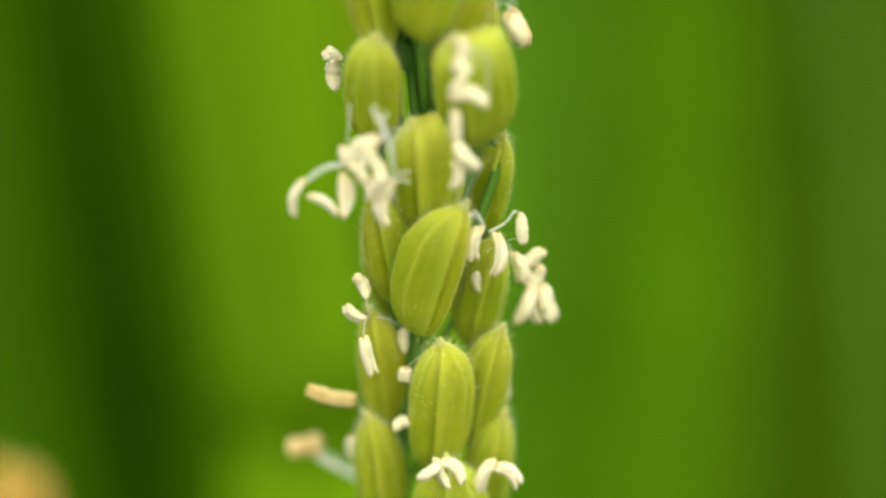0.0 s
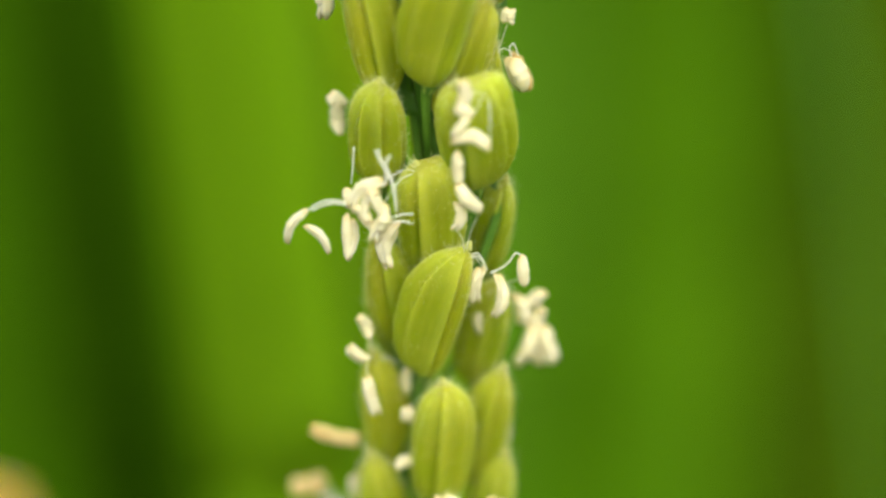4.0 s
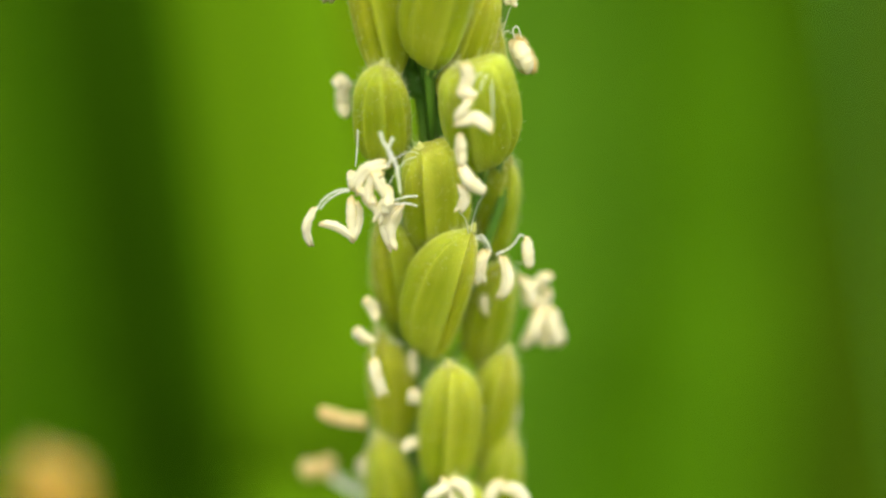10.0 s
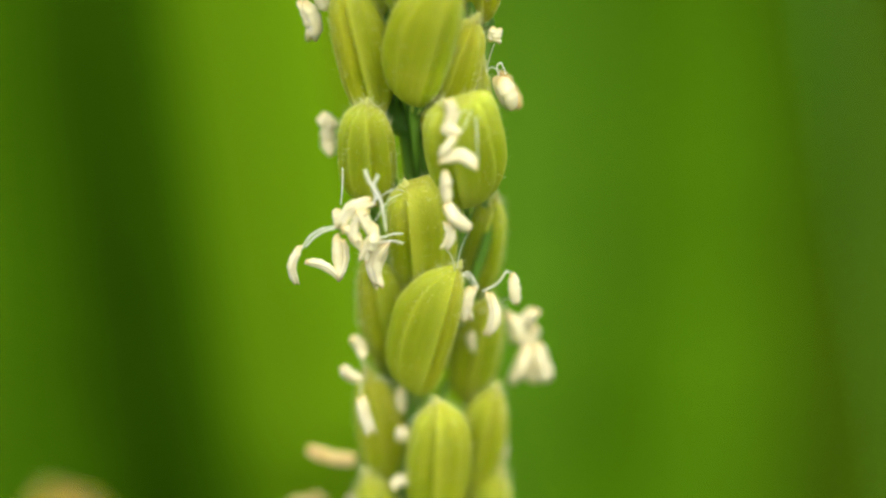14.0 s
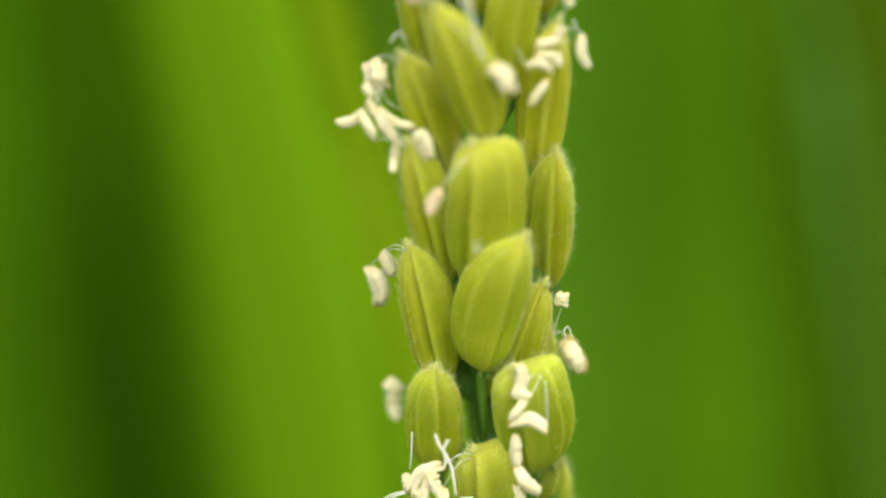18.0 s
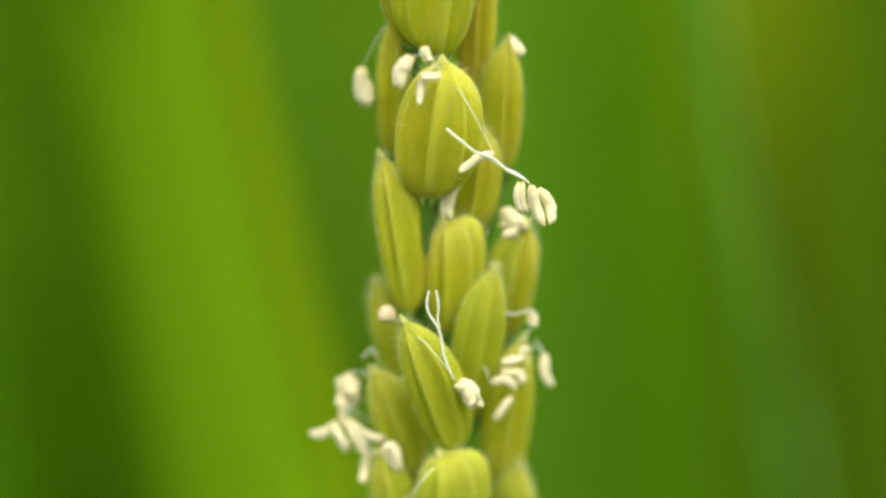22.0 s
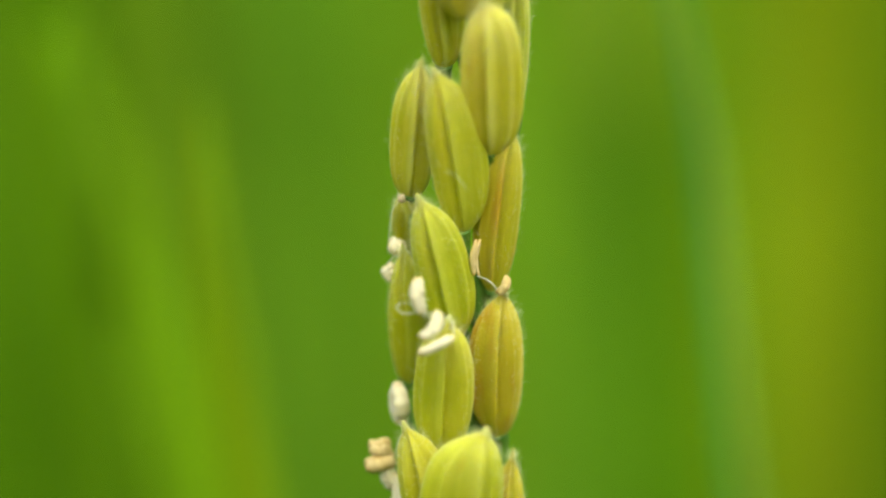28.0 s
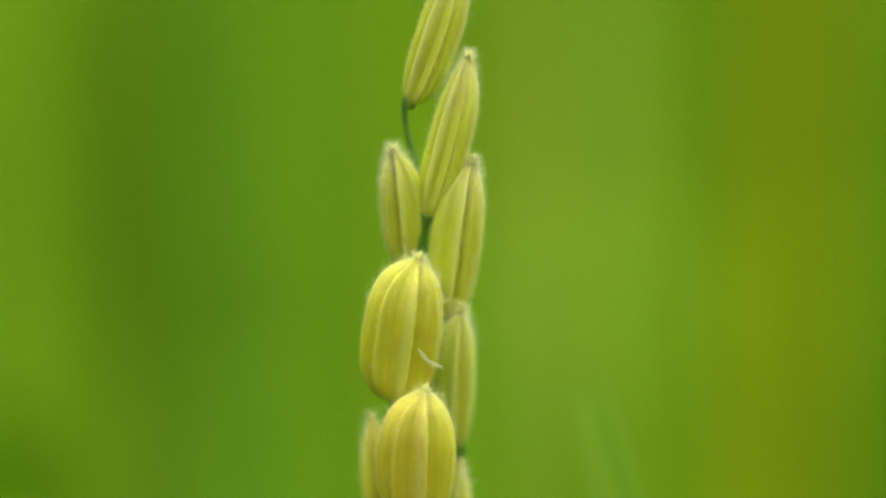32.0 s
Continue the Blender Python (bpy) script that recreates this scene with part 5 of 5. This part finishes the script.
filament(48, 0.065, (3.9, -0.14, 932.67), (4.34, -0.12, 932.72), (4.56, 0.9, 931.9))
filament(44, 0.065, (-2.63, -0.44, 928.74), (-2.84, -1.86, 929.17), (-2.91, -2.6, 928.66))
filament(44, 0.065, (-2.63, -0.44, 928.74), (-2.71, -1.5, 929.33), (-2.94, -1.8, 929.18))
filament(44, 0.065, (-2.63, -0.44, 928.74), (-2.74, -1.32, 929.87), (-2.8, -1.4, 930.29))
filament(1, 0.065, (0.95, -2.94, 927.97), (0.2, -2.74, 927.83), (-0.74, -1.5, 926.52))
filament(44, 0.065, (-2.63, -0.44, 928.74), (-1.81, -0.92, 928.96), (-0.82, -0.5, 928.27))
filament(1, 0.065, (0.95, -2.94, 927.97), (0.3, -2.97, 926.76), (-0.43, -2, 923.7))
filament(51, 0.065, (-2.91, -0.94, 923.08), (-3.01, -0.97, 923.86), (-3.26, 0, 923.95))
filament(51, 0.065, (-2.42, 0.23, 918.92), (-4, 1.48, 919.98), (-5.77, 4, 919.59))
filament(51, 0.065, (-2.91, -0.94, 923.08), (-3.25, -0.52, 922.88), (-3.43, 1, 921.51))
filament(50, 0.065, (1.32, -3.44, 921.78), (1.3, -4.59, 922.76), (1, -5, 922.95))
filament(50, 0.065, (1.32, -3.44, 921.78), (1.54, -4.59, 922.2), (2.12, -5, 921.76))
filament(50, 0.065, (1.32, -3.44, 921.78), (1.49, -4.59, 922.03), (1.37, -5, 921.43))
filament(50, 0.065, (1.32, -3.44, 921.78), (1.96, -3.87, 921.56), (3.07, -3.4, 920.22))
filament(47, 0.065, (4.17, -1.44, 928.21), (4.04, -0.79, 927.34), (4.21, 1, 924.8))
filament(52, 0.065, (4.41, -0.94, 923.2), (4.44, -0.52, 923.43), (4.17, 1, 922.71))
filament(12, 0.065, (-3.81, -1.84, 959.73), (-4.78, -1.73, 960.09), (-5.68, -0.6, 959.47))
filament(8, 0.065, (-3.56, -2.44, 955.42), (-4.51, -2.51, 956.82), (-5.75, -1.6, 957.31))
filament(8, 0.065, (-3.56, -2.44, 955.42), (-4.31, -2.56, 956.06), (-5.21, -1.7, 955.88))
filament(8, 0.065, (-3.56, -2.44, 955.42), (-3.91, -2.65, 956), (-4.32, -1.9, 955.92))
filament(8, 0.065, (-3.56, -2.44, 955.42), (-3.44, -2.65, 956.26), (-3.36, -1.9, 956.47))
filament(9, 0.065, (-0.53, -3.64, 955.65), (-1.09, -4.7, 955.5), (-2.09, -5, 954.2))
filament(11, 0.065, (-2.22, -4.44, 962.77), (-1.23, -5.14, 962.26), (0.31, -5, 960.29))
filament(14, 0.065, (3.98, -0.94, 967.22), (3.51, -1.96, 967.78), (3.28, -2.2, 967.58))
filament(15, 0.065, (3.83, -1.44, 961.13), (3.84, -2.05, 962.14), (4.16, -1.8, 962.5))
filament(15, 0.065, (3.83, -1.44, 961.13), (3.93, -2.32, 961.48), (3.77, -2.4, 961.14))
filament(15, 0.065, (3.83, -1.44, 961.13), (3.89, -2.32, 961.08), (3.75, -2.4, 960.17))
filament(13, 0.065, (1.4, -1.11, 960.22), (1.75, -2.23, 960.42), (2.06, -2.6, 959.72))
filament(15, 0.065, (3.83, -1.44, 961.13), (4.29, -1.87, 961.43), (4.84, -1.4, 961.01))
filament(7, 0.065, (-3.61, -1.94, 950.01), (-4.56, -0.62, 949.97), (-5.76, 2, 948.29))
filament(7, 0.065, (-3.61, -1.94, 950.01), (-4.3, -0.98, 950.29), (-5.05, 1.2, 949.3))
filament(54, 0.065, (3.48, 0.36, 944.95), (3.74, -0.52, 946.27), (3.93, -0.6, 946.85))
filament(11, 0.065, (-2.22, -4.44, 962.77), (-2.6, -4.24, 963.3), (-3.29, -3, 962.99))
filament(19, 0.065, (-0.59, -4.44, 975.91), (-1.4, -5.59, 976.86), (-2.12, -6, 976.92))
filament(19, 0.065, (-0.59, -4.44, 975.91), (-0.89, -5.59, 976.38), (-1.54, -6, 975.98))
filament(19, 0.065, (-0.59, -4.44, 975.91), (-0.76, -5.59, 976.36), (-0.64, -6, 976))
filament(19, 0.065, (-0.59, -4.44, 975.91), (0.46, -5.32, 974.85), (2.09, -5.4, 971.9))
filament(14, 0.065, (3.98, -0.94, 967.22), (3.94, -3.49, 968.79), (3.56, -5.6, 969.05))
filament(14, 0.065, (3.98, -0.94, 967.22), (4.03, -3.58, 968.51), (4.43, -5.8, 968.42))
filament(22, 0.065, (-3.15, 0.06, 977.84), (-3.74, -0.19, 977.31), (-4.62, 0.5, 975.47))
filament(24, 0.065, (-3.61, -2.49, 983.33), (-3.83, -1.48, 984.07), (-4.1, 0.75, 983.69))
filament(24, 0.065, (-3.61, -2.49, 983.33), (-3.96, -1.6, 983.38), (-4.34, 0.48, 982.16))
filament(22, 0.065, (-3.15, 0.06, 977.84), (-3.67, -0.15, 978.98), (-4.4, 0.6, 979.35))
filament(26, 0.065, (-1.58, -3.32, 988.68), (-2.05, -4.4, 989.58), (-2.81, -4.73, 989.66))
filament(26, 0.065, (-1.58, -3.32, 988.68), (-2.25, -4.46, 989.01), (-2.84, -4.85, 988.41))
filament(26, 0.065, (-1.58, -3.32, 988.68), (-1.33, -4.55, 989.09), (-1.3, -5.06, 988.63))
filament(27, 0.065, (1.39, -1.81, 989.96), (0.57, -2.37, 991.05), (-0.14, -2.05, 991.37))
filament(27, 0.065, (1.39, -1.81, 989.96), (1.34, -2.52, 990.5), (0.96, -2.38, 990.43))
filament(32, 0.065, (-3.88, -0.24, 995.09), (-4.34, -0.4, 994.62), (-4.57, 0.41, 992.97))
filament(28, 0.065, (-4.03, -0.37, 992.11), (-4.18, -0.43, 992.36), (-4.7, 0.51, 991.85))

# the tip of a neighbouring panicle, swaying
neighbour = holder("rice_panicle", pose(-0.0245, 0.0601, 0), "neighbouring tan rice panicle tip, far out of focus", "rice panicle")
axis(neighbour, 1.0, "culm", (-24.5, 60.1, 0), (-24.5, 60.1, 400), (-24.5, 56.1, 700), (-24.5, 37.1, 893.3))
spikelet(neighbour, (-25.1, 34.1, 905.7), (-25.6, 36.1, 897.7), 3.1, 20, "gold", hairy=20)
spikelet(neighbour, (-23.6, 34.1, 905.1), (-23, 36.1, 897.1), 3.1, 45, "gold", hairy=20)
spikelet(neighbour, (-27.9, 34.1, 900.8), (-26.3, 36.1, 892.8), 3.1, 70, "gold", hairy=20)
spikelet(neighbour, (-20.8, 34.1, 899.8), (-22.7, 36.1, 891.8), 3.1, 95, "gold", hairy=20)
spikelet(neighbour, (-24.5, 34.1, 898.3), (-24.5, 36.1, 890.3), 3.1, 120, "gold", hairy=20)


# ---- what moves ----
def motions():
    walk(neighbour, [
        (0, pose(-0.02547, 0.06008, -0.00127)),
        (0.5, pose(-0.02652, 0.06008, -0.00073)),
        (1, pose(-0.02519, 0.06008, 0.00045)),
        (1.5, pose(-0.02657, 0.06008, 0.00013)),
        (2, pose(-0.02648, 0.06008, 0.00076)),
        (2.5, pose(-0.02638, 0.06008, 0.00099)),
        (3, pose(-0.02675, 0.06008, 0.00220)),
        (3.5, pose(-0.02700, 0.06008, 0.00123)),
        (5.5, pose(-0.02511, 0.06008, -0.00008)),
        (6, pose(-0.02433, 0.06008, -0.00152)),
        (6.5, pose(-0.02649, 0.06008, -0.00140)),
        (7, pose(-0.02379, 0.06008, -0.00219)),
        (7.5, pose(-0.02238, 0.06008, -0.00300)),
        (8, pose(-0.02356, 0.06008, -0.00221)),
        (8.5, pose(-0.02373, 0.06008, -0.00044)),
        (9, pose(-0.02340, 0.06008, 0.00054)),
        (9.5, pose(-0.02263, 0.06008, -0.00078)),
        (10, pose(-0.02454, 0.06008, 0.00153)),
        (10.5, pose(-0.02419, 0.06008, 0.00137)),
        (11, pose(-0.02459, 0.06008, 0.00117)),
        (11.5, pose(-0.02325, 0.06008, 0.00003)),
        (12, pose(-0.02217, 0.06008, 0.00082)),
        (12.5, pose(-0.02239, 0.06008, 0.00097)),
        (13, pose(-0.02245, 0.06008, 0.00013)),
        (13.5, pose(-0.02302, 0.06008, 0.00129)),
        (16, pose(-0.02302, 0.06008, 0.00129)),
        (32, pose(-0.02302, 0.06008, 0.00129))])
    # the breeze rocks the two broad leaves behind, the bright and the shade-coloured
    for ob in (bright_leaf, canopy_shade_leaf):
        walk(ob, [(t, PLACE[ob] @ pose(0, 0, 0, 0, turn, 0)) for t, turn in (
            (0, 0), (1, -0.04), (2, -0.06), (3, -0.15), (3.5, -0.12), (5.5, 0.04), (6, 0.08), (7, 0.03), (8, 0.05), (9, 0), (10, -0.03), (11, 0), (12, 0.02), (13.5, 0.04), (15.5, 0.04),
            (16, 0.04), (17, 0.03), (18, 0.0), (19, 0.02), (20, 0.05), (22, 0.02), (24, 0.04), (32, 0))])
    # the breeze lifts the loose pollen sacs on their threads
    pivot = Vector((-3.84, -4.7, 938.4)) * MM
    for ob in (swinging_sac, carrying_sac, swinging_thread, second_thread):
        rows = []
        for t, turn in ((0, 10), (0.6, 3), (1, 0), (2, 0), (2.5, 22), (3, 44), (3.5, 40), (4.5, 18), (5.5, 42), (6, 50), (6.5, 44), (7, 52), (7.5, 36), (8, 22), (8.5, 8), (9, 0), (10, 3), (11, 0), (12, 4), (13, 0), (14.5, 5), (16, 0), (32, 0)):
            swung = Matrix.Translation(pivot) @ pose(0, 0, 0, 0, turn, 0) @ Matrix.Translation(-pivot) @ PLACE[ob]
            rows.append((t, PLACE[ob.parent].inverted() @ swung))
        walk(ob, rows)


motions()
